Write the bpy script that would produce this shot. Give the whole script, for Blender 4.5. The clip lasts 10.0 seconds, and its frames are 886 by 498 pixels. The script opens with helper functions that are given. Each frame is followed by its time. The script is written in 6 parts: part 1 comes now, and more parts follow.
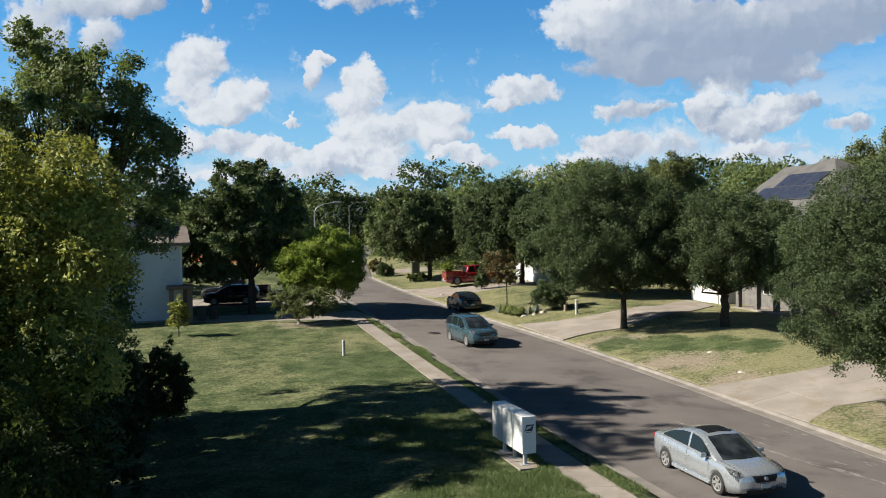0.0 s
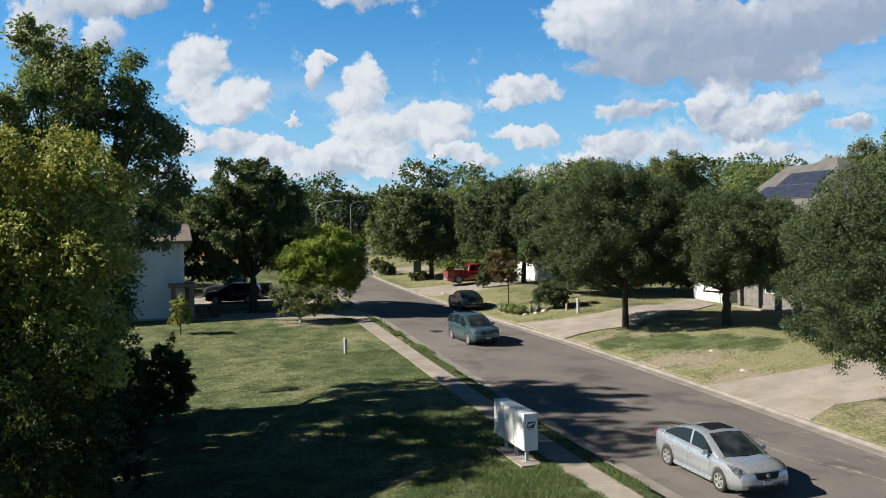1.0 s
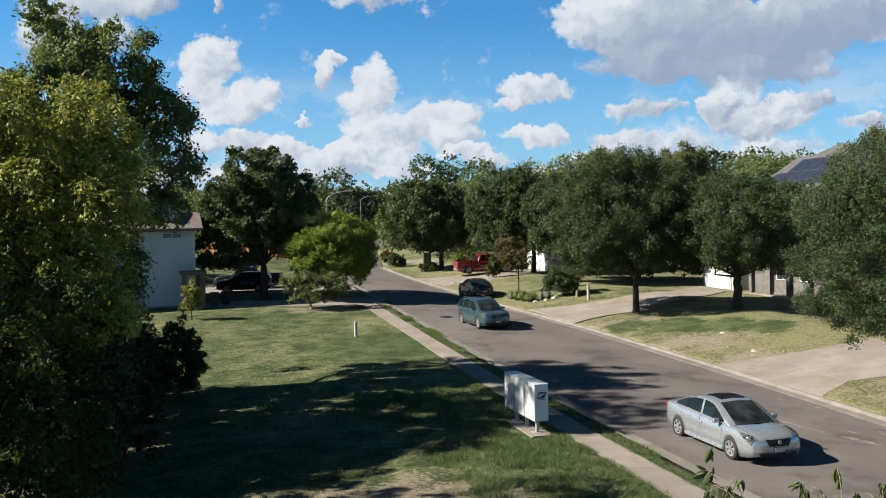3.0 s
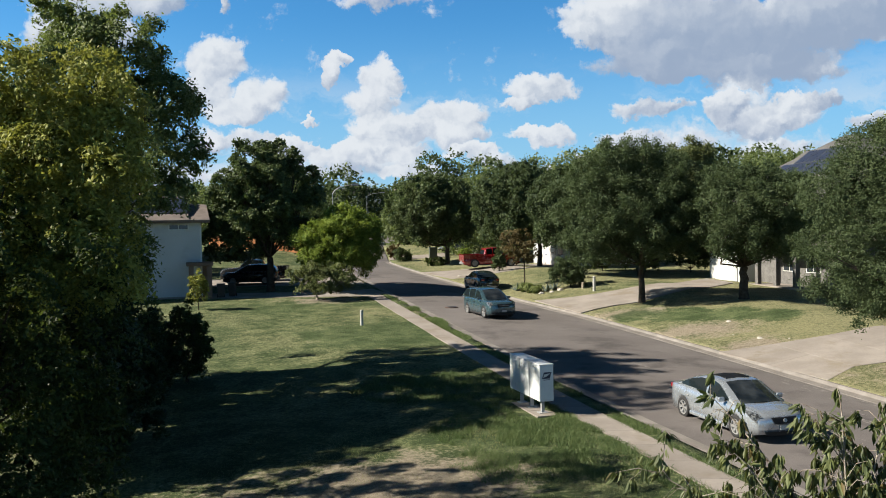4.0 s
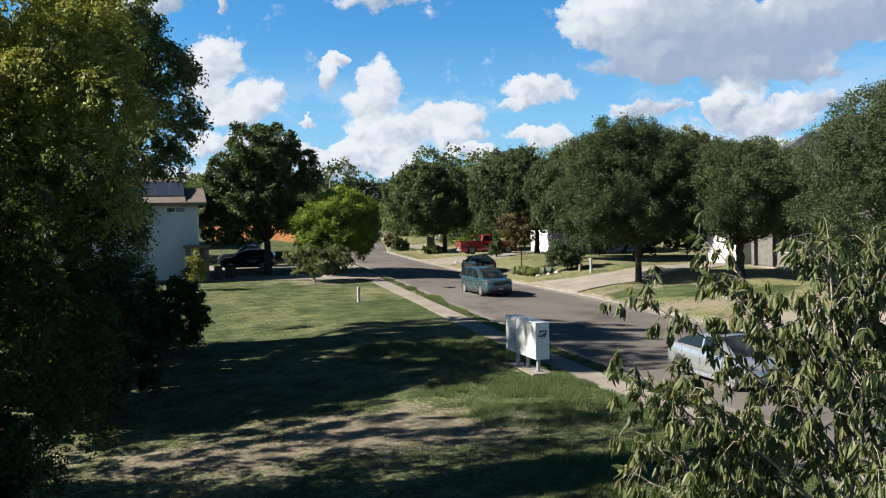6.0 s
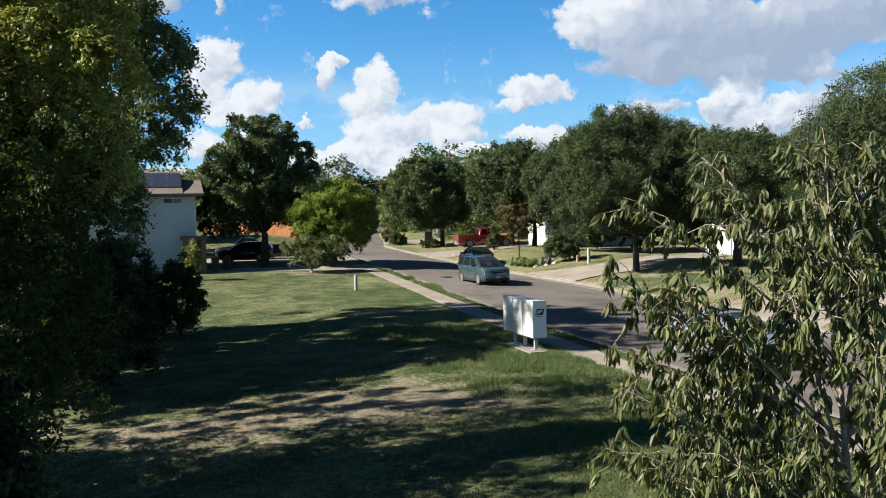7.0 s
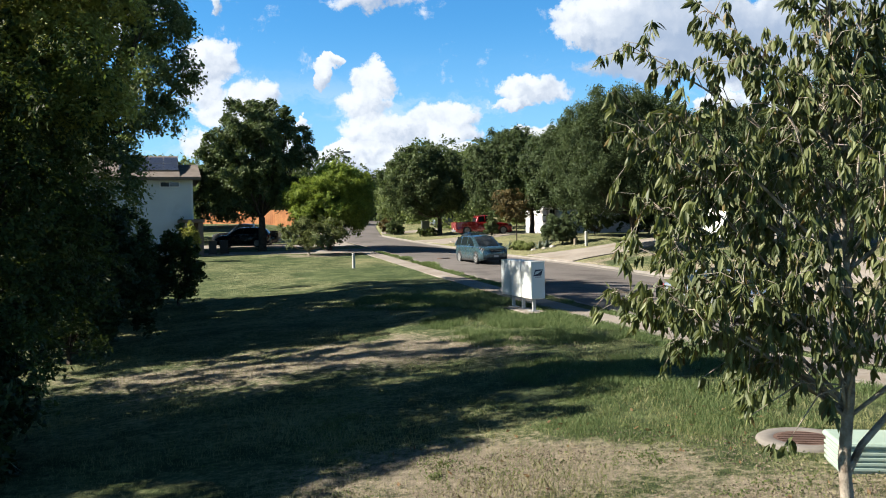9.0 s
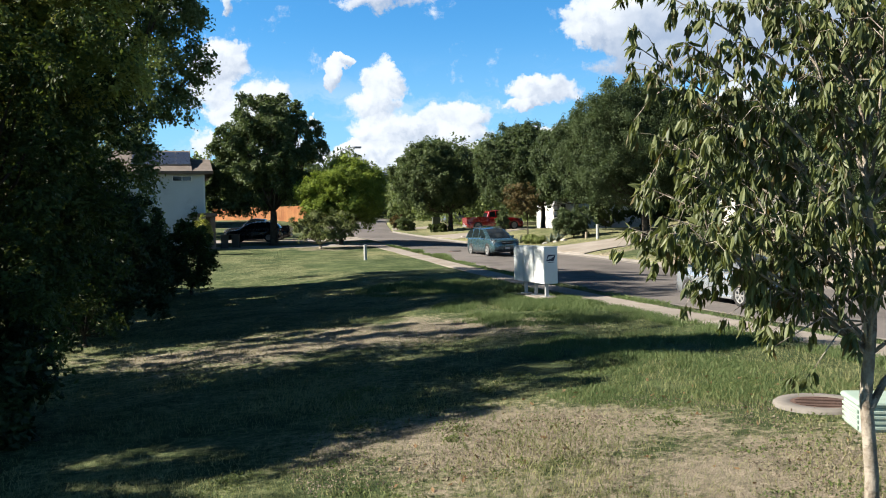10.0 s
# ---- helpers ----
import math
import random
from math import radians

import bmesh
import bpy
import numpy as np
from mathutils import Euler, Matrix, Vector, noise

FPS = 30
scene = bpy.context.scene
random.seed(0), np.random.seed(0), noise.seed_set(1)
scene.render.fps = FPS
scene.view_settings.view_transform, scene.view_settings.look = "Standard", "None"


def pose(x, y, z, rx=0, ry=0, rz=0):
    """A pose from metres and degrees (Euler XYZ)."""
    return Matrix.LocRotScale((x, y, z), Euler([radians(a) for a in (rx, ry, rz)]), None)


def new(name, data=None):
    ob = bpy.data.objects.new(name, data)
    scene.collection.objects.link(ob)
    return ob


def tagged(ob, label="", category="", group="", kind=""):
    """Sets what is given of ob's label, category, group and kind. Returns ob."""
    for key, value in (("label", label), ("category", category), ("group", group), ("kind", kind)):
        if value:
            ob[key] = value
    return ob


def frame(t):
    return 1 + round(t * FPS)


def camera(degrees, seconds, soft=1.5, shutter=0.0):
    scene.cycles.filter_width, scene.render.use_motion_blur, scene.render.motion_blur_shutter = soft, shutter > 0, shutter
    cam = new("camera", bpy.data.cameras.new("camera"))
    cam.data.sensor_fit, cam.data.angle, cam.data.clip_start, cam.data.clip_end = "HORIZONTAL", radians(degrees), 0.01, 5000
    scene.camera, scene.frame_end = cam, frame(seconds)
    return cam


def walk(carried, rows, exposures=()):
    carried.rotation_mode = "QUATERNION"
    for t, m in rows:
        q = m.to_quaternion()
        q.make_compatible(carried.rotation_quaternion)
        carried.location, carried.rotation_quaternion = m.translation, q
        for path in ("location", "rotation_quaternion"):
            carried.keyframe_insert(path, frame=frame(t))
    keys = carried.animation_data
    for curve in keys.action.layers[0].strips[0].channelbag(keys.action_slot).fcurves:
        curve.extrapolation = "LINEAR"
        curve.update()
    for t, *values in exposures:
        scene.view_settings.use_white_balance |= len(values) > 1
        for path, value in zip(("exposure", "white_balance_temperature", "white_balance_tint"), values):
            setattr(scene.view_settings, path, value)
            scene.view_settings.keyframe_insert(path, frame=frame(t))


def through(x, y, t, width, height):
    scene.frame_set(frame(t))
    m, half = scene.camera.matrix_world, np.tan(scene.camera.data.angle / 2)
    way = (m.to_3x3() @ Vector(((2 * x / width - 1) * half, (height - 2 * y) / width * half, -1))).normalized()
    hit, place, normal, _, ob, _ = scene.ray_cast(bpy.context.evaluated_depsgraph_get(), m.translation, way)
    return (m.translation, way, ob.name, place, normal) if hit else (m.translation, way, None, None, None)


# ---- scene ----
cam = camera(54.51, 10.0, soft=1.0)
# seconds, x, y, z, yaw, pitch, lean
PATH = [
    (0.0, 0.0, 0.0, 7.64, 0.0, -1.504, 1.026), (0.5, -0.011, -0.01, 7.613, 0.198, -1.518, 1.009),
    (1.0, -0.023, -0.014, 7.565, 0.093, -1.538, 0.958), (1.5, -0.036, -0.018, 7.478, 0.244, -1.536, 0.991),
    (2.0, -0.04, -0.026, 7.257, 0.141, -1.55, 1.003), (2.5, -0.057, -0.047, 6.961, 0.162, -1.559, 1.035),
    (3.0, -0.048, -0.063, 6.662, 0.75, -1.549, 1.061), (4.5, -0.031, -0.201, 5.745, 1.182, -1.546, 1.061),
    (5.0, -0.042, -0.234, 5.426, 1.133, -1.546, 1.084), (5.5, -0.022, -0.257, 5.092, 1.083, -1.523, 1.089),
    (7.0, 0.021, -0.201, 4.042, 0.888, -1.466, 1.148), (7.5, 0.002, -0.215, 3.725, 0.841, -1.44, 1.15),
    (8.0, -0.017, -0.22, 3.408, 0.799, -1.444, 1.177), (8.5, -0.027, -0.223, 3.102, 0.747, -1.44, 1.201),
    (9.0, -0.044, -0.223, 2.817, 0.684, -1.454, 1.222), (9.5, -0.078, -0.233, 2.53, 1.368, -1.434, 1.208),
    (10.0, -0.131, -0.259, 2.361, 1.358, -1.443, 1.295),
]
walk(cam, [(t, pose(x, y, z, 90 + pitch, lean, yaw)) for t, x, y, z, yaw, pitch, lean in PATH],
     exposures=[(0.0, 1.30), (4.5, 1.33), (5.5, 1.40), (7.0, 1.50), (8.5, 1.64), (10.0, 1.68)])

# ---- sun and sky ----
SUN_EL, SUN_WAY = 35.0, (-0.99, -0.09)      # elevation in degrees; plan direction towards the sun
sun_vec = Vector((SUN_WAY[0], SUN_WAY[1], 0)).normalized() * math.cos(radians(SUN_EL)) + Vector((0, 0, math.sin(radians(SUN_EL))))
sun = new("sun", bpy.data.lights.new("sun", "SUN"))
sun.data.energy, sun.data.angle, sun.data.color = 5.3, radians(0.55), (1.0, 0.925, 0.79)
sun.matrix_world = sun_vec.to_track_quat("Z", "Y").to_matrix().to_4x4()

world = bpy.data.worlds.new("sky")
scene.world = world
world.use_nodes = True


class Nodes:
    """Small helper to write node trees in a few lines."""

    def __init__(self, tree):
        self.tree = tree

    def add(self, kind, operation=None, dims=None, clamp=False):
        n = self.tree.nodes.new(kind)
        if operation:
            n.operation = operation
        if dims:
            n.noise_dimensions = dims
        if clamp:
            n.use_clamp = True
        return n

    def put(self, sock, v):
        if isinstance(v, bpy.types.NodeSocket):
            self.tree.links.new(v, sock)
        elif v is not None:
            sock.default_value = v

    def math(self, op, a, b=None, c=None, clamp=False):
        n = self.add("ShaderNodeMath", op, clamp=clamp)
        for i, v in enumerate((a, b, c)):
            self.put(n.inputs[i], v)
        return n.outputs[0]

    def vec(self, op, a, b=None, scale=None):
        n = self.add("ShaderNodeVectorMath", op)
        self.put(n.inputs[0], a)
        self.put(n.inputs[1], b)
        if scale is not None:
            self.put(n.inputs["Scale"], scale)
        return n.outputs["Value" if op in ("LENGTH", "DOT_PRODUCT", "DISTANCE") else "Vector"]

    def noise(self, at, scale, detail=4.0, rough=0.55, distort=0.0, dims="3D"):
        n = self.add("ShaderNodeTexNoise", dims=dims)
        self.put(n.inputs["Vector"], at)
        for k, v in (("Scale", scale), ("Detail", detail), ("Roughness", rough), ("Distortion", distort)):
            self.put(n.inputs[k], v)
        return n.outputs["Fac"]

    def span(self, v, a, b, lo=0.0, hi=1.0, smooth=True):
        n = self.add("ShaderNodeMapRange")
        n.interpolation_type = "SMOOTHSTEP" if smooth else "LINEAR"
        for i, x in enumerate((v, a, b, lo, hi)):
            self.put(n.inputs[i], x)
        return n.outputs[0]

    def mix(self, f, a, b, blend="MIX"):
        n = self.add("ShaderNodeMix")
        n.data_type, n.blend_type = "RGBA", blend
        self.put(n.inputs["Factor"], f)
        for i, v in ((6, a), (7, b)):
            self.put(n.inputs[i], (*v, 1.0) if isinstance(v, tuple) and len(v) == 3 else v)
        return n.outputs[2]


def build_sky():
    t = world.node_tree
    t.nodes.clear()
    k = Nodes(t)
    sky = k.add("ShaderNodeTexSky")
    sky.sky_type, sky.sun_disc = "NISHITA", False
    sky.sun_elevation = radians(SUN_EL)
    sky.sun_rotation = math.atan2(SUN_WAY[0], SUN_WAY[1])
    sky.air_density, sky.dust_density, sky.ozone_density = 1.0, 0.6, 2.2
    way = k.add("ShaderNodeTexCoord").outputs["Generated"]
    sep = k.add("ShaderNodeSeparateXYZ")
    k.put(sep.inputs[0], way)
    x, y, z = sep.outputs
    far = k.math("MAXIMUM", y, 0.04)
    com = k.add("ShaderNodeCombineXYZ")
    k.put(com.inputs[0], k.math("DIVIDE", x, far))
    k.put(com.inputs[1], k.math("DIVIDE", z, far))
    p = com.outputs[0]
    # billows: the plan of the clouds is bent by two noises
    n1 = k.add("ShaderNodeTexNoise", dims="2D")
    k.put(n1.inputs["Vector"], p)
    n1.inputs["Scale"].default_value, n1.inputs["Detail"].default_value, n1.inputs["Roughness"].default_value = 26.0, 6.0, 0.62
    bend = k.vec("SCALE", k.vec("SUBTRACT", n1.outputs["Color"], (0.5, 0.5, 0.5)), scale=0.042)
    pb = k.vec("ADD", p, bend)
    low = [(-0.28, 0.195, 0.039, 0.03), (-0.29, 0.16, 0.03, 0.03), (-0.228, 0.152, 0.033, 0.03), (-0.265, 0.133, 0.036, 0.016),
           (-0.239, 0.103, 0.033, 0.014), (-0.295, 0.098, 0.026, 0.02), (-0.197, 0.089, 0.039, 0.013), (-0.145, 0.085, 0.039, 0.014),
           (-0.148, 0.178, 0.012, 0.016), (-0.136, 0.193, 0.014, 0.009), (-0.173, 0.127, 0.014, 0.007)]
    mid = [(-0.091, 0.169, 0.025, 0.028), (-0.104, 0.14, 0.033, 0.026), (-0.085, 0.11, 0.056, 0.02), (-0.092, 0.089, 0.059, 0.012),
           (-0.006, 0.128, 0.041, 0.02), (-0.013, 0.106, 0.049, 0.016), (0.012, 0.086, 0.039, 0.009), (0.095, 0.153, 0.049, 0.02),
           (0.072, 0.138, 0.03, 0.009), (0.098, 0.1, 0.039, 0.013), (-0.06, 0.061, 0.039, 0.012)]
    big = [(0.172, 0.229, 0.053, 0.039), (0.256, 0.218, 0.112, 0.049), (0.361, 0.21, 0.125, 0.046), (0.466, 0.237, 0.085, 0.039),
           (0.23, 0.18, 0.085, 0.026), (0.347, 0.168, 0.092, 0.021), (0.216, 0.128, 0.053, 0.014), (0.308, 0.129, 0.023, 0.02),
           (0.344, 0.107, 0.046, 0.02), (0.196, 0.092, 0.039, 0.016), (0.406, 0.134, 0.039, 0.014), (0.471, 0.11, 0.026, 0.012)]
    high = [(-0.408, 0.262, 0.112, 0.025), (-0.475, 0.225, 0.046, 0.033), (-0.39, 0.217, 0.026, 0.026), (-0.343, 0.258, 0.039, 0.016),
            (-0.089, 0.262, 0.059, 0.013), (-0.27, 0.259, 0.01, 0.012), (-0.405, 0.152, 0.039, 0.02), (-0.7, 0.3, 0.15, 0.06), (0.75, 0.3, 0.16, 0.07)]
    band = [(-0.33, 0.06, 0.05, 0.018), (-0.24, 0.06, 0.06, 0.014), (-0.15, 0.068, 0.06, 0.02), (-0.07, 0.075, 0.05, 0.018), (0.05, 0.075, 0.03, 0.012), (0.075, 0.105, 0.03, 0.012),
            (0.18, 0.075, 0.05, 0.014), (0.25, 0.09, 0.05, 0.016), (0.33, 0.135, 0.045, 0.028), (0.38, 0.12, 0.05, 0.02), (0.36, 0.08, 0.06, 0.012), (0.12, 0.058, 0.04, 0.01)]
    body, tint, broad = 0.0, 0.0, 0.0
    for cx, cy, rx, ry, bias in [(*c, 0.12) for c in low] + [(*c, 0.15) for c in mid] + [(*c, 0.1 if c[0] < 0.2 and c[1] > 0.2 else -0.5 if c[1] < 0.14 else -1.0) for c in big] + [(*c, -0.3) for c in high] + [(*c, 0.0) for c in band]:
        q = k.vec("MULTIPLY", k.vec("SUBTRACT", pb, (cx, cy, 0)), (1 / (rx * 1.15), 1 / (ry * 1.2), 0))
        under_ = k.math("MAXIMUM", k.vec("DOT_PRODUCT", q, (0, -1, 0)), 0.0)
        w = k.math("MAXIMUM", k.math("SUBTRACT", 1.0, k.math("MULTIPLY_ADD", under_, 0.55, k.vec("DOT_PRODUCT", q, q))), 0.0)
        side = k.vec("DOT_PRODUCT", q, (-0.5, 0.95, 0))
        body = k.math("MULTIPLY_ADD", w, {0.0: 0.6, -0.3: 0.62}.get(bias, 1.0), body)
        tint = k.math("MULTIPLY_ADD", w, k.math("ADD", side, bias), tint)
        if bias in (-1.0, -0.3):
            broad = k.math("ADD", w, broad)
    def billow(at):
        """Heaped rounded tops at three sizes."""
        h = 0.0
        for scale, w in ((13.0, 0.55), (31.0, 0.3), (72.0, 0.15)):
            n = k.add("ShaderNodeTexVoronoi")
            n.voronoi_dimensions = "2D"
            n.feature = "SMOOTH_F1"
            n.inputs["Smoothness"].default_value = 0.6
            k.put(n.inputs["Vector"], at)
            n.inputs["Scale"].default_value = scale
            h = k.math("MULTIPLY_ADD", k.math("SUBTRACT", 1.0, n.outputs["Distance"]), w, h)
        return h
    heap = billow(pb)
    heap_off = billow(k.vec("ADD", pb, (-0.0055, 0.0075, 0)))
    fine = k.noise(p, 75.0, 7.0, 0.66, dims="2D")
    body = k.math("MULTIPLY_ADD", k.math("SUBTRACT", heap, 0.6), 0.95, body)
    cover = k.span(k.math("MULTIPLY_ADD", k.math("SUBTRACT", fine, 0.5), 0.65, body), 0.15, 0.50)
    lit = k.math("DIVIDE", tint, k.math("ADD", k.math("MAXIMUM", body, 0.0), 0.15))
    rough = k.span(broad, 0.1, 0.9, 1.0, 0.3)
    lit = k.math("MULTIPLY_ADD", k.math("SUBTRACT", heap, heap_off), k.math("MULTIPLY", rough, 2.6), lit)
    lit = k.math("MULTIPLY_ADD", k.math("SUBTRACT", fine, 0.5), k.math("MULTIPLY", rough, 0.7), lit)
    shade = k.span(lit, -1.15, 0.7)
    thin = k.span(body, 0.1, 0.75)
    white = k.mix(shade, (0.225, 0.285, 0.385), (0.535, 0.565, 0.60))
    # pale air low over the horizon
    clear = k.vec("MULTIPLY", sky.outputs[0], (0.029, 0.074, 0.104))
    deep = k.span(z, 0.26, 0.7, 1.0, 0.2)           # deeper blue overhead
    clear = k.vec("SCALE", clear, scale=deep)
    pale = k.math("MULTIPLY", k.span(sep.outputs[2], 0.25, 0.0), 0.75)
    clear = k.mix(pale, clear, (0.265, 0.445, 0.62))
    # soft flat banks low in the sky
    flat = k.vec("MULTIPLY", pb, (5.0, 21.0, 0))
    bank = k.math("MULTIPLY", k.span(k.noise(flat, 1.0, 5.0, 0.6, dims="2D"), 0.44, 0.68), k.math("MULTIPLY", k.span(z, 0.20, 0.08), 0.85))
    clear = k.mix(bank, clear, (0.43, 0.505, 0.585))
    out = k.mix(k.math("MULTIPLY", cover, k.span(thin, 0.0, 1.0, 0.75, 1.0)), clear, white)
    bg = k.add("ShaderNodeBackground")
    k.put(bg.inputs[0], out)
    bg.inputs[1].default_value = 0.58
    o = k.add("ShaderNodeOutputWorld")
    t.links.new(bg.outputs[0], o.inputs[0])


build_sky()


# ---- materials ----
def make_material(name):
    m = bpy.data.materials.new(name)
    m.use_nodes = True
    t = m.node_tree
    k = Nodes(t)
    return m, k, t.nodes["Principled BSDF"]


def surface(name, a, b, rough=0.8, metal=0.0, big=0.6, small=14.0, grain=0.25, bump=0.0, bump_scale=40.0, spec=0.5, stain=None, stain_scale=0.25, coat=0.0, per_object=0.0):
    """Two tones mixed by a broad noise, a fine grain over them, optional stains and relief; sizes in 1/metre."""
    m, k, p = make_material(name)
    a, b, stain = (tuple(v * 0.60 for v in c) if c else None for c in (a, b, stain))
    at = k.add("ShaderNodeTexCoord").outputs["Object"]
    col = k.mix(k.span(k.noise(at, big, 4.0), 0.3, 0.7), a, b)
    if stain:
        col = k.mix(k.span(k.noise(at, stain_scale, 5.0, 0.65), 0.5, 0.68), col, stain)
    g = k.noise(at, small, 3.0, 0.6)
    col = k.mix(1.0, col, k.mix(g, (1 - grain,) * 3, (1 + grain,) * 3), "MULTIPLY")
    if per_object:
        r = k.add("ShaderNodeObjectInfo").outputs["Random"]
        v = k.math("MULTIPLY_ADD", r, 2 * per_object, 1 - per_object)
        cc = k.add("ShaderNodeCombineColor")
        for i in range(3):
            k.put(cc.inputs[i], v)
        col = k.mix(1.0, col, cc.outputs[0], "MULTIPLY")
    k.put(p.inputs["Base Color"], col)
    k.put(p.inputs["Roughness"], k.math("MULTIPLY_ADD", k.math("SUBTRACT", g, 0.5), 0.2, rough, clamp=True))
    p.inputs["Metallic"].default_value = metal
    p.inputs["Specular IOR Level"].default_value = spec
    p.inputs["Coat Weight"].default_value = coat
    if bump:
        bn = k.add("ShaderNodeBump")
        bn.inputs["Strength"].default_value, bn.inputs["Distance"].default_value = bump, 0.02
        k.put(bn.inputs["Height"], k.noise(at, bump_scale, 4.0, 0.65))
        k.put(p.inputs["Normal"], bn.outputs[0])
    return m


def leaf_material(name, dark, light, through, patch=0.35, spec=0.28):
    """Leaves: each leaf its own tone, broad patches, part of the light going through."""
    m, k, p = make_material(name)
    dark, light, through = (tuple(v * 0.66 for v in c) for c in (dark, light, through))
    at = k.add("ShaderNodeTexCoord").outputs["Object"]
    isl = k.add("ShaderNodeNewGeometry").outputs["Random Per Island"]
    f = k.math("ADD", k.math("MULTIPLY", isl, 0.24), k.math("ADD", k.math("MULTIPLY", k.noise(at, patch, 3.0), 0.46), k.math("MULTIPLY", k.noise(at, patch * 6, 2.0), 0.5)))
    col = k.mix(k.span(f, 0.35, 0.95), dark, light)
    k.put(p.inputs["Base Color"], col)
    p.inputs["Roughness"].default_value = 0.55
    p.inputs["Specular IOR Level"].default_value = spec
    tr = k.add("ShaderNodeBsdfTranslucent")
    k.put(tr.inputs[0], k.mix(0.6, col, through))
    mx = k.add("ShaderNodeMixShader")
    mx.inputs[0].default_value = 0.28
    out = k.tree.nodes["Material Output"]
    k.tree.links.new(p.outputs[0], mx.inputs[1])
    k.tree.links.new(tr.outputs[0], mx.inputs[2])
    k.tree.links.new(mx.outputs[0], out.inputs[0])
    return m


def lawn_material(name, lush, green, dry, earth, bare_at=(), lush_at=()):
    """Mown grass: lush and thin patches, straw-coloured blades mixed in, drier past the road, bare earth here and there."""
    m, k, p = make_material(name)
    lush, green, dry, earth = (tuple(v * 0.60 for v in c) for c in (lush, green, dry, earth))
    at = k.add("ShaderNodeTexCoord").outputs["Object"]
    sep = k.add("ShaderNodeSeparateXYZ")
    k.put(sep.inputs[0], at)
    broad = k.noise(at, 0.13, 4.0, 0.55)
    mid = k.noise(at, 0.8, 5.0, 0.65)
    fine = k.noise(at, 7.0, 6.0, 0.75)
    blade = k.noise(at, 45.0, 4.0, 0.8)
    col = k.mix(k.span(k.math("ADD", mid, k.math("MULTIPLY", fine, 0.4)), 0.55, 0.85), lush, green)
    past = k.span(k.math("ADD", sep.outputs[0], k.math("MULTIPLY", sep.outputs[1], 0.3)), 18.0, 24.0)
    need = k.math("ADD", k.math("MULTIPLY", broad, 0.8), k.math("ADD", k.math("MULTIPLY", mid, 0.5), k.math("ADD", k.math("MULTIPLY", fine, 0.9), k.math("MULTIPLY", past, 0.20))))
    lushness = 0.0
    for cx, cy, r in lush_at:
        q = k.vec("MULTIPLY", k.vec("SUBTRACT", at, (cx, cy, 0)), (1 / r, 1 / r, 0))
        lushness = k.math("MAXIMUM", lushness, k.span(k.math("ADD", k.vec("LENGTH", q), k.math("MULTIPLY", k.math("SUBTRACT", mid, 0.5), 0.9)), 1.0, 0.45))
    need = k.math("SUBTRACT", need, k.math("MULTIPLY", lushness, 0.38))
    col = k.mix(k.math("MULTIPLY", k.span(need, 1.0, 1.42), 0.88), col, dry)
    bare = k.math("MULTIPLY", k.span(k.math("ADD", k.math("MULTIPLY", mid, 0.6), k.math("MULTIPLY", fine, 0.5)), 0.64, 0.78), 0.7)
    for cx, cy, r, amount in bare_at:
        q = k.vec("MULTIPLY", k.vec("SUBTRACT", at, (cx, cy, 0)), (1 / r, 1.6 / r, 0))
        spot = k.math("SUBTRACT", 1.0, k.vec("LENGTH", q))
        bare = k.math("MAXIMUM", bare, k.span(k.math("ADD", k.math("MULTIPLY", spot, amount), k.math("MULTIPLY", k.math("SUBTRACT", k.math("ADD", mid, fine), 1.0), 1.6)), 0.0, 0.5))
    bare = k.math("MULTIPLY", bare, k.math("SUBTRACT", 1.0, k.math("MULTIPLY", lushness, 0.9)))
    col = k.mix(k.math("MULTIPLY", bare, 0.85), col, earth)
    tone = k.math("ADD", k.math("MULTIPLY", k.span(fine, 0.25, 0.75), 0.55), k.math("MULTIPLY", k.span(blade, 0.3, 0.7), 0.45))
    col = k.mix(1.0, col, k.mix(tone, (0.4,) * 3, (1.6,) * 3), "MULTIPLY")
    k.put(p.inputs["Base Color"], col)
    p.inputs["Roughness"].default_value = 0.95
    p.inputs["Specular IOR Level"].default_value = 0.1
    bn = k.add("ShaderNodeBump")
    bn.inputs["Strength"].default_value, bn.inputs["Distance"].default_value = 0.9, 0.06
    k.put(bn.inputs["Height"], k.math("ADD", fine, blade))
    k.put(p.inputs["Normal"], bn.outputs[0])
    return m


def glass_material(name, tint=(0.02, 0.025, 0.03), rough=0.04, spec=0.5, coat=0.1):
    m, k, p = make_material(name)
    p.inputs["Base Color"].default_value = (*tint, 1)
    p.inputs["Roughness"].default_value = rough
    p.inputs["Specular IOR Level"].default_value = spec
    p.inputs["Coat Weight"].default_value = coat
    p.inputs["Coat Roughness"].default_value = 0.03
    return m


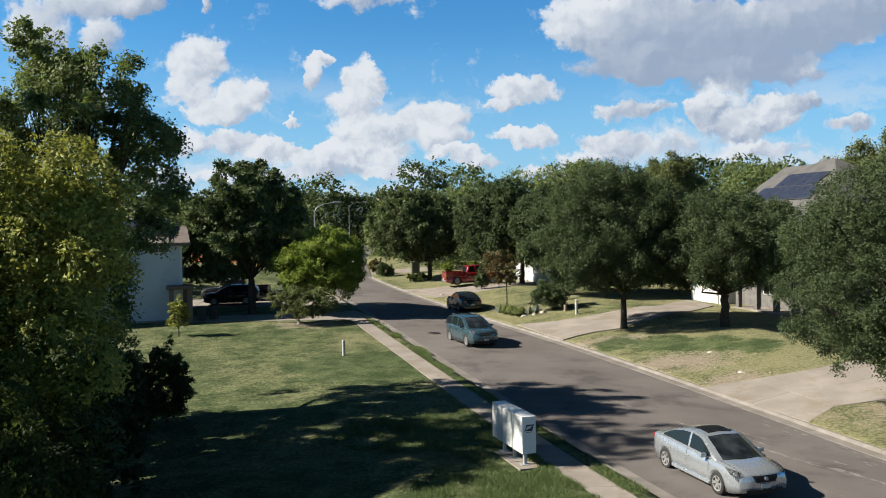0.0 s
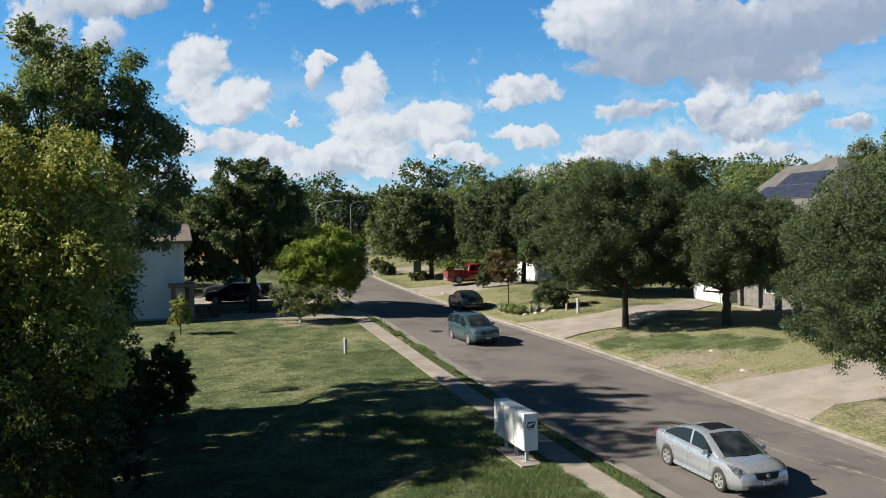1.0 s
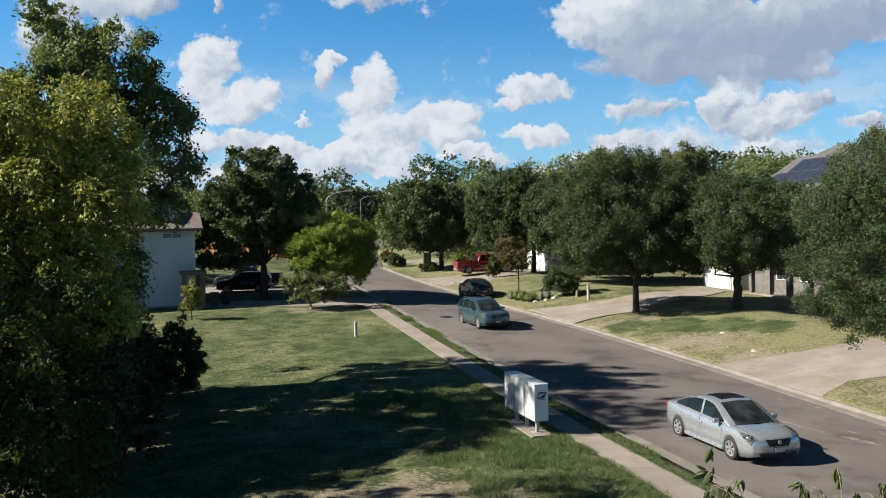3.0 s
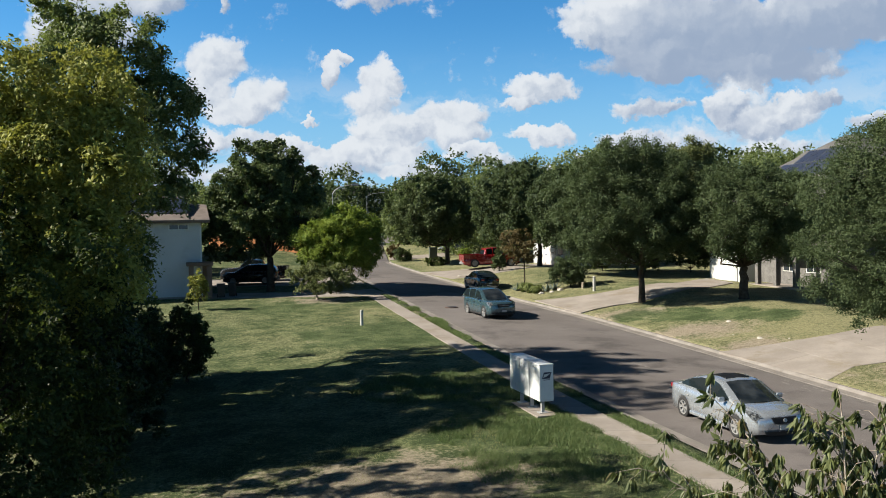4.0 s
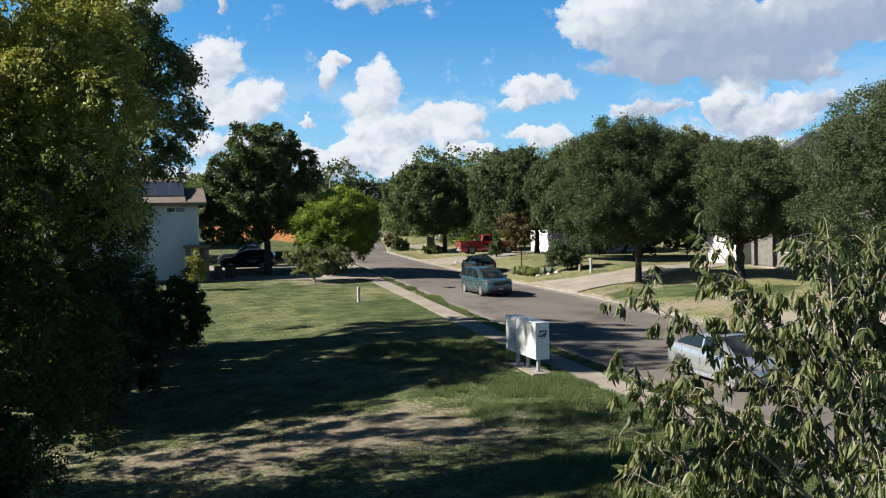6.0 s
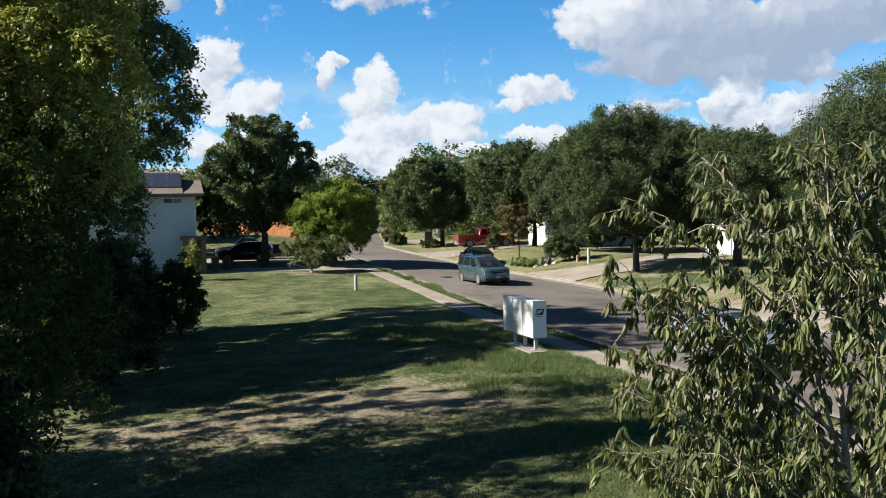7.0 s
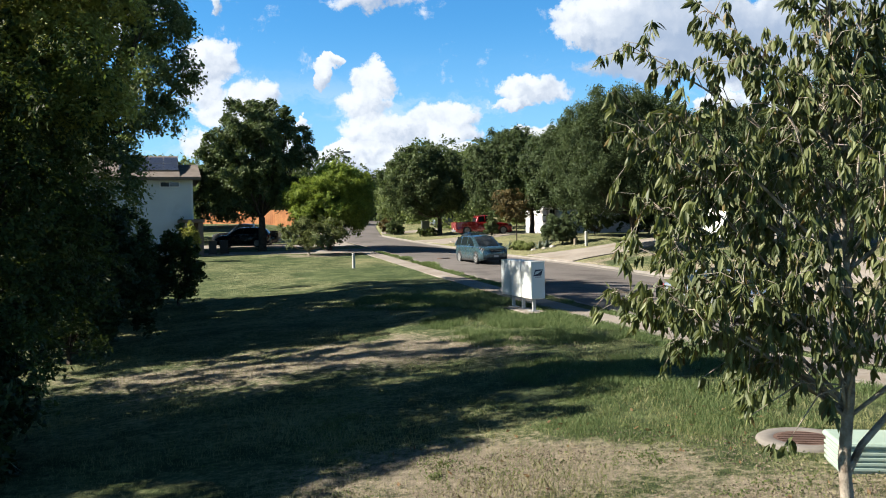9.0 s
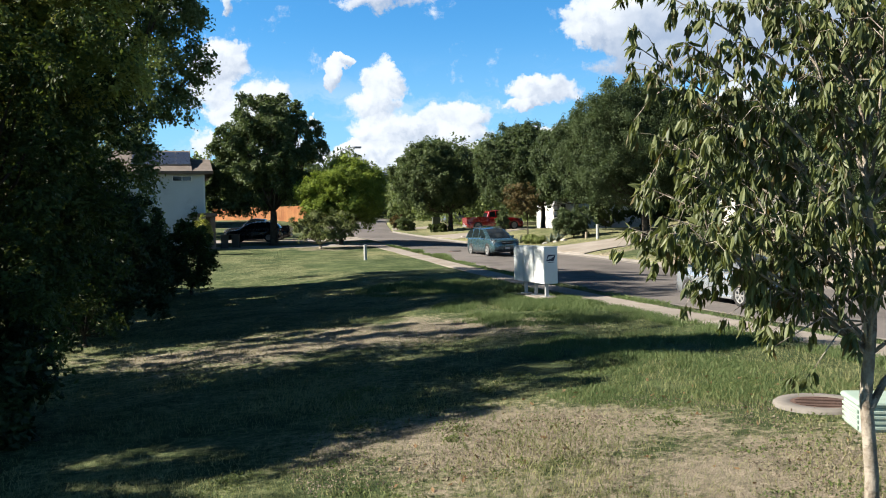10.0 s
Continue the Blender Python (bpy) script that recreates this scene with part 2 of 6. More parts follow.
M_GROUND = lawn_material("lawn", (0.066, 0.098, 0.038), (0.152, 0.188, 0.084), (0.34, 0.32, 0.175), (0.40, 0.335, 0.262),
                         [(-1.5, 20.6, 4.3, 1.0), (-5.4, 19.4, 4.2, 0.7), (0.6, 10.4, 3.0, 1.1), (2.6, 8.0, 3.4, 0.8), (-9.5, 59.0, 3.5, 0.6), (9.5, 50.5, 3.2, 0.7), (11.9, 43.8, 3.6, 0.75), (13.4, 39.8, 2.4, 0.6), (18.0, 33.0, 4.0, 0.4)],
                         [(2.2, 24.5, 3.2), (2.6, 15.8, 3.4), (0.4, 29.5, 3.0), (-4.0, 44.0, 5.0), (12.2, 48.4, 2.3), (10.0, 49.8, 1.9), (14.6, 46.9, 2.2), (16.4, 45.2, 2.0), (3.3, 12.6, 2.7)])
M_ASPHALT = surface("asphalt", (0.152, 0.135, 0.129), (0.198, 0.177, 0.170), 0.9, big=0.25, small=30.0, grain=0.22, bump=0.25, bump_scale=90.0, spec=0.25, stain=(0.10, 0.09, 0.086), stain_scale=0.35)
M_CONCRETE = surface("concrete", (0.29, 0.256, 0.226), (0.37, 0.33, 0.295), 0.9, big=0.7, small=12.0, grain=0.18, bump=0.15, bump_scale=50.0, spec=0.2, stain=(0.27, 0.23, 0.185), stain_scale=0.5, per_object=0.07)
M_KERB = surface("kerb_concrete", (0.215, 0.195, 0.178), (0.29, 0.265, 0.244), 0.9, big=1.2, small=15.0, grain=0.22, spec=0.2, stain=(0.22, 0.20, 0.178), stain_scale=0.8, per_object=0.08)
M_OAK = leaf_material("oak_leaves", (0.044, 0.068, 0.031), (0.138, 0.182, 0.082), (0.12, 0.175, 0.04), spec=0.13)
M_OAK_DARK = leaf_material("dark_leaves", (0.050, 0.076, 0.032), (0.20, 0.25, 0.105), (0.11, 0.165, 0.03), spec=0.15)
M_ELM = leaf_material("elm_leaves", (0.022, 0.038, 0.012), (0.118, 0.155, 0.047), (0.16, 0.22, 0.03), spec=0.14)
M_PECAN = leaf_material("pecan_leaves", (0.065, 0.095, 0.035), (0.29, 0.35, 0.135), (0.28, 0.37, 0.07), spec=0.18)
# Darker than the elm leaves: the shade under the trees is in this colour.
M_SHADED_LEAF = leaf_material("shaded_leaves", (0.014, 0.026, 0.008), (0.075, 0.11, 0.032), (0.06, 0.1, 0.015))
# On the elm this bright gold paints sunlight; on the sapling it is leaf colour.
M_GOLD = leaf_material("gold_leaves", (0.15, 0.17, 0.04), (0.56, 0.57, 0.13), (0.54, 0.55, 0.08), patch=1.6, spec=0.2)
M_LIME = leaf_material("light_green_leaves", (0.11, 0.165, 0.028), (0.40, 0.50, 0.085), (0.38, 0.5, 0.06), spec=0.15)
M_MYRTLE = leaf_material("myrtle_leaves", (0.075, 0.095, 0.034), (0.27, 0.30, 0.125), (0.24, 0.29, 0.08), spec=0.12)
M_RUST = leaf_material("rusty_leaves", (0.07, 0.065, 0.02), (0.24, 0.17, 0.06), (0.2, 0.12, 0.03))
M_NEAR = leaf_material("long_leaves", (0.038, 0.060, 0.018), (0.225, 0.25, 0.092), (0.23, 0.27, 0.045), patch=1.6, spec=0.36)
M_BARK = surface("bark", (0.055, 0.042, 0.032), (0.11, 0.09, 0.07), 0.95, big=5.0, small=30.0, grain=0.4, bump=0.9, bump_scale=25.0, spec=0.1)
M_PALEBARK = surface("pale_bark", (0.27, 0.225, 0.18), (0.52, 0.46, 0.385), 0.9, big=9.0, small=60.0, grain=0.3, bump=0.8, bump_scale=45.0, spec=0.1, stain=(0.17, 0.13, 0.10), stain_scale=7.0)


# ---- the lie of the land ----
def step(a, b, v):
    w = np.clip((v - a) / (b - a), 0, 1)
    return w * w * (3 - 2 * w)


def soft(v, w):
    return w * np.log1p(np.exp(np.clip(v / w, -30, 60)))


def kerb_left(y):
    """x of the road's left edge."""
    y = np.asarray(y, float)
    return -1.654 - 0.2909 * (np.minimum(y, 100) - 50) - 0.15 * np.clip(y - 100, 0, 25) + 0.1 * np.maximum(y - 125, 0)


def kerb_right(y):
    """x of the road's right edge."""
    y = np.asarray(y, float)
    c = np.clip(y, 28, 97) - 60
    return (4.295 - 0.3661 * c - 2.154e-4 * c ** 2 + 2.88e-5 * c ** 3 - 0.264 * np.minimum(y - 28, 0)
            - 0.12 * np.clip(y - 97, 0, 28) + 0.1 * np.maximum(y - 125, 0))


def land(x, y):
    """Height of the lawns."""
    x, y = np.asarray(x, float), np.asarray(y, float)
    z = 0.034 * soft(y - 28, 4) - 0.02 * soft(y - 140, 10)
    u = x - (3.44 - 0.28 * (y - 31))
    z = z - (0.3 + 0.15 * step(50, 66, y)) * step(0, 10.8, u) * (1 - step(95, 130, y))
    v = (x - kerb_right(y)) / 10
    z = z + 1.15 * np.clip(v, 0, 1) * (1 - 0.3 * step(0.7, 1.3, v)) * (1 - 0.6 * step(70, 95, y))
    z = z + 0.06 * np.clip(u + 5, -14, 0) * (1 - step(28, 55, y))
    z = z + 1.2 * step(72, 100, y) * step(12, 24, -x)
    return z


def top(x, y, up=0.0):
    return float(land(x, y)) + up


def road_top(x, y):
    return land(x, y) - 0.13


def link_mesh(name, verts, faces, material, smooth=False):
    """A mesh object from an array of places and an array of faces with equal corners."""
    verts, faces = np.asarray(verts, np.float32), np.asarray(faces, np.int32)
    me = bpy.data.meshes.new(name)
    me.vertices.add(len(verts))
    me.vertices.foreach_set("co", verts.ravel())
    n, c = faces.shape
    me.loops.add(n * c)
    me.loops.foreach_set("vertex_index", faces.ravel())
    me.polygons.add(n)
    me.polygons.foreach_set("loop_start", np.arange(0, n * c, c, dtype=np.int32))
    me.polygons.foreach_set("use_smooth", np.full(n, smooth))
    me.update(calc_edges=True)
    me.validate()
    me.materials.append(material)
    return new(name, me)


def grid_faces(rows, cols):
    i = np.arange(rows - 1)[:, None] * cols + np.arange(cols - 1)[None]
    return np.stack([i, i + 1, i + cols + 1, i + cols], -1).reshape(-1, 4)


def part(name, bm, material, parent=None, label="", smooth=False):
    """Link a bmesh as one mesh object under a thing or a part."""
    me = bpy.data.meshes.new(name)
    bm.normal_update()
    bm.to_mesh(me)
    bm.free()
    for pl in me.polygons:
        pl.use_smooth = smooth
    me.materials.append(material)
    ob = new(name, me)
    if parent is not None:
        ob.parent = parent
    if label:
        tagged(ob, label)
    return ob


def under(ob, parent, label=""):
    ob.parent = parent
    if label:
        tagged(ob, label)
    return ob


def base(name, x, y, z, turn, label, category, group=""):
    """The Empty at a thing's foot that carries its parts."""
    ob = new(name)
    ob.matrix_basis = pose(x, y, z, 0, 0, turn)
    return tagged(ob, label, category, group)


def box(bm, x0, y0, z0, x1, y1, z1, bevel=0.0):
    r = bmesh.ops.create_cube(bm, size=1, matrix=Matrix.Translation(((x0 + x1) / 2, (y0 + y1) / 2, (z0 + z1) / 2)) @ Matrix.Diagonal((x1 - x0, y1 - y0, z1 - z0, 1)))
    if bevel:
        es = list({e for v in r["verts"] for e in v.link_edges})
        bmesh.ops.bevel(bm, geom=es, offset=bevel, segments=2, profile=0.5, affect="EDGES")
    return bm


def boxed(x0, y0, z0, x1, y1, z1, bevel=0.0):
    return box(bmesh.new(), x0, y0, z0, x1, y1, z1, bevel)


def drum(bm, x, y, z0, z1, r0, r1=None, seg=16, m=None):
    mm = Matrix.Translation((x, y, (z0 + z1) / 2))
    bmesh.ops.create_cone(bm, cap_ends=True, segments=seg, radius1=r0, radius2=r0 if r1 is None else r1, depth=z1 - z0, matrix=(m or Matrix()) @ mm)
    return bm


# ---- ground ----
def build_ground():
    ys = np.concatenate([[-400, -200, -100, -50, -25, -12], np.arange(-6, 50, 0.8), np.arange(50, 130, 1.6), np.arange(130, 260, 8), [280, 330, 400, 550, 800, 1200, 1900, 3000, 4800]])
    near = np.array([0.16, 0.6, 1.3, 2.0, 2.8, 3.6, 4.5, 5.5, 6.5, 7.5, 8.5, 9.5, 10.6, 12, 13.5, 15, 17, 19.5, 22, 25, 29, 34, 42, 55, 75, 110, 170, 300, 600, 1200, 2500, 4800])
    left, right = kerb_left(ys), kerb_right(ys)
    cols = [left - o for o in near[::-1]] + [left - 0.12, left + (right - left) * 0.5, right + 0.12] + [right + o for o in near]
    x = np.stack(cols, 1)
    y = np.repeat(ys[:, None], x.shape[1], 1)
    z = land(x, y)
    n = len(near)
    z[:, n:n + 3] -= 0.3
    rough = np.array([[noise.noise((a * 0.35, b * 0.35, 0.3)) for a, b in zip(ra, rb)] for ra, rb in zip(x, y)])
    z += 0.035 * rough * (np.abs(y) < 130) * (np.arange(len(cols)) != n - 1) * (np.arange(len(cols)) != n + 3)
    return tagged(link_mesh("ground", np.stack([x, y, z], -1).reshape(-1, 3), grid_faces(*x.shape), M_GROUND, True), "mown grass lots, green with dry and bare patches", "ground", kind="structure")


build_ground()


def build_road():
    ys = np.concatenate([np.arange(-30, 130, 1.0), np.arange(130, 300, 8)])
    f = np.linspace(0, 1, 15)
    x = kerb_left(ys)[:, None] * (1 - f) + kerb_right(ys)[:, None] * f
    y = np.repeat(ys[:, None], len(f), 1)
    z = road_top(x, y) + 0.10 * (1 - (2 * f - 1) ** 2)
    return tagged(link_mesh("road", np.stack([x, y, z], -1).reshape(-1, 3), grid_faces(*x.shape), M_ASPHALT, True), "worn grey asphalt street with faint cracks", "road", kind="structure")


build_road()


def slab(name, corners, thick, parent, material, rise=0.02, shrink=0.012):
    """One paving piece over four plan corners, laid on the land, with chamfered edges."""
    c = np.array(corners, float)
    mid = c.mean(0)
    v = []
    for lift, pull in ((-thick, 0.0), (rise - 0.006, 0.0), (rise, 0.008)):
        for a in c:
            d = mid - a
            q = a + d / np.linalg.norm(d) * (shrink + pull)
            v.append((q[0], q[1], float(land(a[0], a[1])) + lift))
    f = [(4 * r + i, 4 * r + (i + 1) % 4, 4 * r + 4 + (i + 1) % 4, 4 * r + 4 + i) for r in range(2) for i in range(4)] + [(8, 9, 10, 11)]
    ob = link_mesh(name, v, f, material)
    ob.parent = parent
    return ob


def strip_pieces(name, holder, far_edge, near_edge, along, across, material, rise=0.02):
    """Slabs between two plan lines."""
    def at(line, s):
        p = np.array(line, float)
        d = np.concatenate([[0], np.cumsum(np.linalg.norm(np.diff(p, axis=0), axis=1))])
        return np.array([np.interp(s * d[-1], d, p[:, i]) for i in range(2)])
    for i in range(along):
        for j in range(across):
            q = []
            for a, b in ((i, j), (i + 1, j), (i + 1, j + 1), (i, j + 1)):
                s, w = a / along, b / across
                q.append(at(near_edge, s) * (1 - w) + at(far_edge, s) * w)
            slab(name, q, 0.12, holder, material, rise)


def holder(name, label, category, kind="structure"):
    return tagged(new(name), label, category, kind=kind)


def build_paving():
    w = holder("pavement", "narrow concrete footpath of jointed slabs beside the road", "pavement")
    ys = np.arange(-8, 63, 1.55)
    for a, b in zip(ys[:-1], ys[1:]):
        la, lb = float(kerb_left(a)), float(kerb_left(b))
        slab("slab", [(la - 0.8, a), (lb - 0.8, b), (lb - 1.86, b), (la - 1.86, a)], 0.1, w, M_CONCRETE, 0.025)
    d = holder("driveway_1", "pale concrete driveway rising to a white garage", "driveway")
    strip_pieces("slab", d, [(5.0, 59.2), (6.5, 58.9), (8.2, 58.6), (10.5, 59.1), (12.1, 59.7), (14.4, 61.1), (17.3, 64.4), (18.7, 65.7)], [(7.2, 52.3), (8.9, 53.5), (10.8, 53.5), (12.5, 54.6), (14.3, 56.0), (16.2, 58.0), (17.9, 60.0), (19.5, 62.0)], 12, 2, M_CONCRETE, 0.06)
    d = holder("driveway_2", "pale concrete driveway beside a dry lawn", "driveway")
    strip_pieces("slab", d, [(11.6, 39.0), (13.0, 39.05), (15.7, 39.4), (17.9, 39.7), (26, 42.5)], [(13.8, 32.6), (14.7, 33.9), (15.8, 34.1), (17.4, 34.0), (27, 36.0)], 6, 2, M_CONCRETE)
    d = holder("driveway_3", "pale concrete driveway with a red pickup", "driveway")
    strip_pieces("slab", d, [(-4.0, 83.5), (0.4, 83.4), (6.0, 86.0), (11.0, 90.0)], [(-0.9, 76.0), (2.8, 76.6), (9.0, 80.6), (15.0, 85.0)], 7, 2, M_CONCRETE)
    d = holder("driveway_4", "concrete driveway beside a white house", "driveway")
    strip_pieces("slab", d, [(-6.9, 66.0), (-8.5, 64.8), (-13.0, 64.4), (-19.0, 64.4)], [(-4.6, 60.6), (-7.5, 61.0), (-13.0, 61.2), (-19.0, 61.2)], 6, 2, M_CONCRETE)
    d = holder("driveway_5", "concrete driveway with parked dark cars", "driveway")
    strip_pieces("slab", d, [(-10.0, 77.6), (-12.5, 75.6), (-18.6, 75.4), (-26.6, 75.4)], [(-7.9, 70.0), (-11.0, 69.7), (-18.6, 69.5), (-26.6, 69.5)], 6, 2, M_CONCRETE)
    d = holder("driveway_6", "concrete driveway uphill with a silver car", "driveway")
    strip_pieces("slab", d, [(-9.0, 106.5), (-5.0, 105.5), (2.0, 109.0)], [(-8.4, 100.5), (-4.6, 101.0), (4.0, 104.0)], 4, 1, M_CONCRETE)


def build_kerb(name, edge, side, y0, y1, label):
    """Kerb stones with a gutter pan, each about three metres long."""
    hold = holder(name, label, "kerb")
    ys = np.arange(y0, y1, 3.05)
    prof = [(-0.46, -0.16), (-0.45, -0.108), (-0.03, -0.100), (0.03, -0.03), (0.07, 0.008), (0.17, 0.012), (0.17, -0.2)]
    for a, b in zip(ys[:-1], ys[1:]):
        v, n = [], len(prof)
        for yy in np.linspace(a + 0.008, b - 0.008, 4):
            e = float(edge(yy))
            h = float(land(e + side * 0.17, yy))
            hr = float(road_top(e - side * 0.4, yy)) + 0.14
            for o, dz in prof:
                v.append((e + side * o, yy, (hr if o < -0.1 else h) + dz))
        f = grid_faces(4, n).tolist()
        if side > 0:
            f = [q[::-1] for q in f]
        under(link_mesh("kerb_stone", v, f, M_KERB), hold)


build_paving()
build_kerb("kerb_left", kerb_left, -1, -20, 100, "worn concrete kerb with gutter along the grass verge")
build_kerb("kerb_right", kerb_right, 1, -20, 100, "pale concrete rolled kerb along the lawns and driveways")


# ---- trees ----
def tube(paths, sides=7):
    """One mesh of tapered limbs; each path is a list of (x, y, z, radius)."""
    vs, fs, n0 = [], [], 0
    for path in paths:
        p = np.array(path, float)
        d = np.gradient(p[:, :3], axis=0)
        d /= np.linalg.norm(d, axis=1)[:, None] + 1e-9
        ref = np.where(np.abs(d[:, 2:3]) < 0.9, [[0, 0, 1.0]], [[1.0, 0, 0]])
        a = np.cross(d, ref)
        a /= np.linalg.norm(a, axis=1)[:, None] + 1e-9
        b = np.cross(d, a)
        ang = np.linspace(0, 2 * np.pi, sides, endpoint=False)
        ring = p[:, None, :3] + p[:, None, 3:4] * (np.cos(ang)[None, :, None] * a[:, None] + np.sin(ang)[None, :, None] * b[:, None])
        vs.append(ring.reshape(-1, 3))
        k = len(p)
        i = np.arange(k - 1)[:, None] * sides
        j = np.arange(sides)[None]
        j2 = (j + 1) % sides
        fs.append(np.stack([i + j, i + j2, i + sides + j2, i + sides + j], -1).reshape(-1, 4) + n0)
        n0 += k * sides
    return np.concatenate(vs), np.concatenate(fs)


def leaves(rng, centres, size, width=0.5, droop=0.0, outward=None, fold=0.25, loose=0.5):
    """Folded four-sided leaves at the given places."""
    n = len(centres)
    d = rng.normal(size=(n, 3))
    d[:, 2] -= droop
    if outward is not None:                     # blades lie roughly square to the spray's face, so clumps take light as one
        face = outward + rng.normal(size=(n, 3)) * loose
        face /= np.linalg.norm(face, axis=1)[:, None]
        d -= (d * face).sum(1)[:, None] * face
    d /= np.linalg.norm(d, axis=1)[:, None] + 1e-9
    s = np.cross(d, face) if outward is not None else np.cross(d, rng.normal(size=(n, 3)))
    s /= np.linalg.norm(s, axis=1)[:, None] + 1e-9
    up = np.cross(d, s)
    ln = size * rng.uniform(0.6, 1.35, (n, 1))
    wd = ln * width * 0.5
    v = np.stack([centres - d * ln * 0.5, centres + s * wd + up * wd * fold, centres + d * ln * 0.5, centres - s * wd + up * wd * fold], 1)
    return v.reshape(-1, 3), np.arange(n * 4).reshape(-1, 4)


def crown_points(rng, blobs, n, clump=0.3, per=50, hollow=0.6, spread=0.3, droop=0.1):
    """Places and faces of leaves: flat drooping sprays over the outsides of the blobs (x, y, z, rx, ry, rz), none deep inside."""
    b = np.array(blobs, float)
    area = (b[:, 3] * b[:, 4] * b[:, 5]) ** (2 / 3)
    k = max(1, n // per)
    i = rng.choice(len(b), 2 * k, p=area / area.sum())
    d = rng.normal(size=(2 * k, 3))
    d[:, 2] += 0.25
    d /= np.linalg.norm(d, axis=1)[:, None]
    r = hollow + (1 - hollow) * rng.uniform(0, 1, (2 * k, 1)) ** 0.6
    c = b[i, :3] + d * r * b[i, 3:]
    deep = np.zeros(2 * k, bool)
    for q in b:
        deep |= (((c - q[:3]) / q[3:]) ** 2).sum(1) < 0.34
    order = np.argsort(deep, kind="stable")[:k]
    c, d = c[order], d[order]
    face = d * 0.7 + rng.normal(size=(k, 3)) * 0.35
    face[:, 2] += 0.55
    face /= np.linalg.norm(face, axis=1)[:, None]
    a = np.cross(face, rng.normal(size=(k, 3)))
    a /= np.linalg.norm(a, axis=1)[:, None]
    e = np.cross(face, a)
    rad = clump * rng.uniform(0.55, 1.4, k)
    u = rng.normal(size=(k, per, 2))
    u *= (rng.uniform(0, 1, (k, per, 1)) ** 0.6 * 1.05) / np.linalg.norm(u, axis=2, keepdims=True)
    off = (a[:, None] * u[:, :, :1] + e[:, None] * u[:, :, 1:] * 0.75 + face[:, None] * rng.normal(size=(k, per, 1)) * spread * 0.6) * rad[:, None, None]
    off[:, :, 2] -= (u ** 2).sum(2) * rad[:, None] * (0.25 + droop)
    return (c[:, None] + off).reshape(-1, 3), np.repeat(face, per, 0)


def lobes(rng, cx, cy, cz, rx, ry, rz, n, size=0.42, flat=0.8, ragged=1.0, core=0.6):
    """Break a crown into uneven lobes, with small ragged sprays at its outside."""
    out = [(cx, cy, cz, rx * core, ry * core, rz * core)]
    for i in range(3 * n):
        d = rng.normal(size=3)
        d /= np.linalg.norm(d)
        if d[2] < -0.8:
            d[2] *= -0.6
        if i < n:
            k, r = rng.uniform(0.5, 0.8), size * rng.uniform(0.55, 1.1)
            fl = flat
        else:
            k, r = rng.uniform(0.78, 0.78 + 0.24 * ragged), size * rng.uniform(0.25, 0.5)
            fl = rng.uniform(0.7, 1.5)
        out.append((cx + d[0] * rx * k, cy + d[1] * ry * k, cz + d[2] * rz * k, rx * r, ry * r, rz * r * fl))
    return out


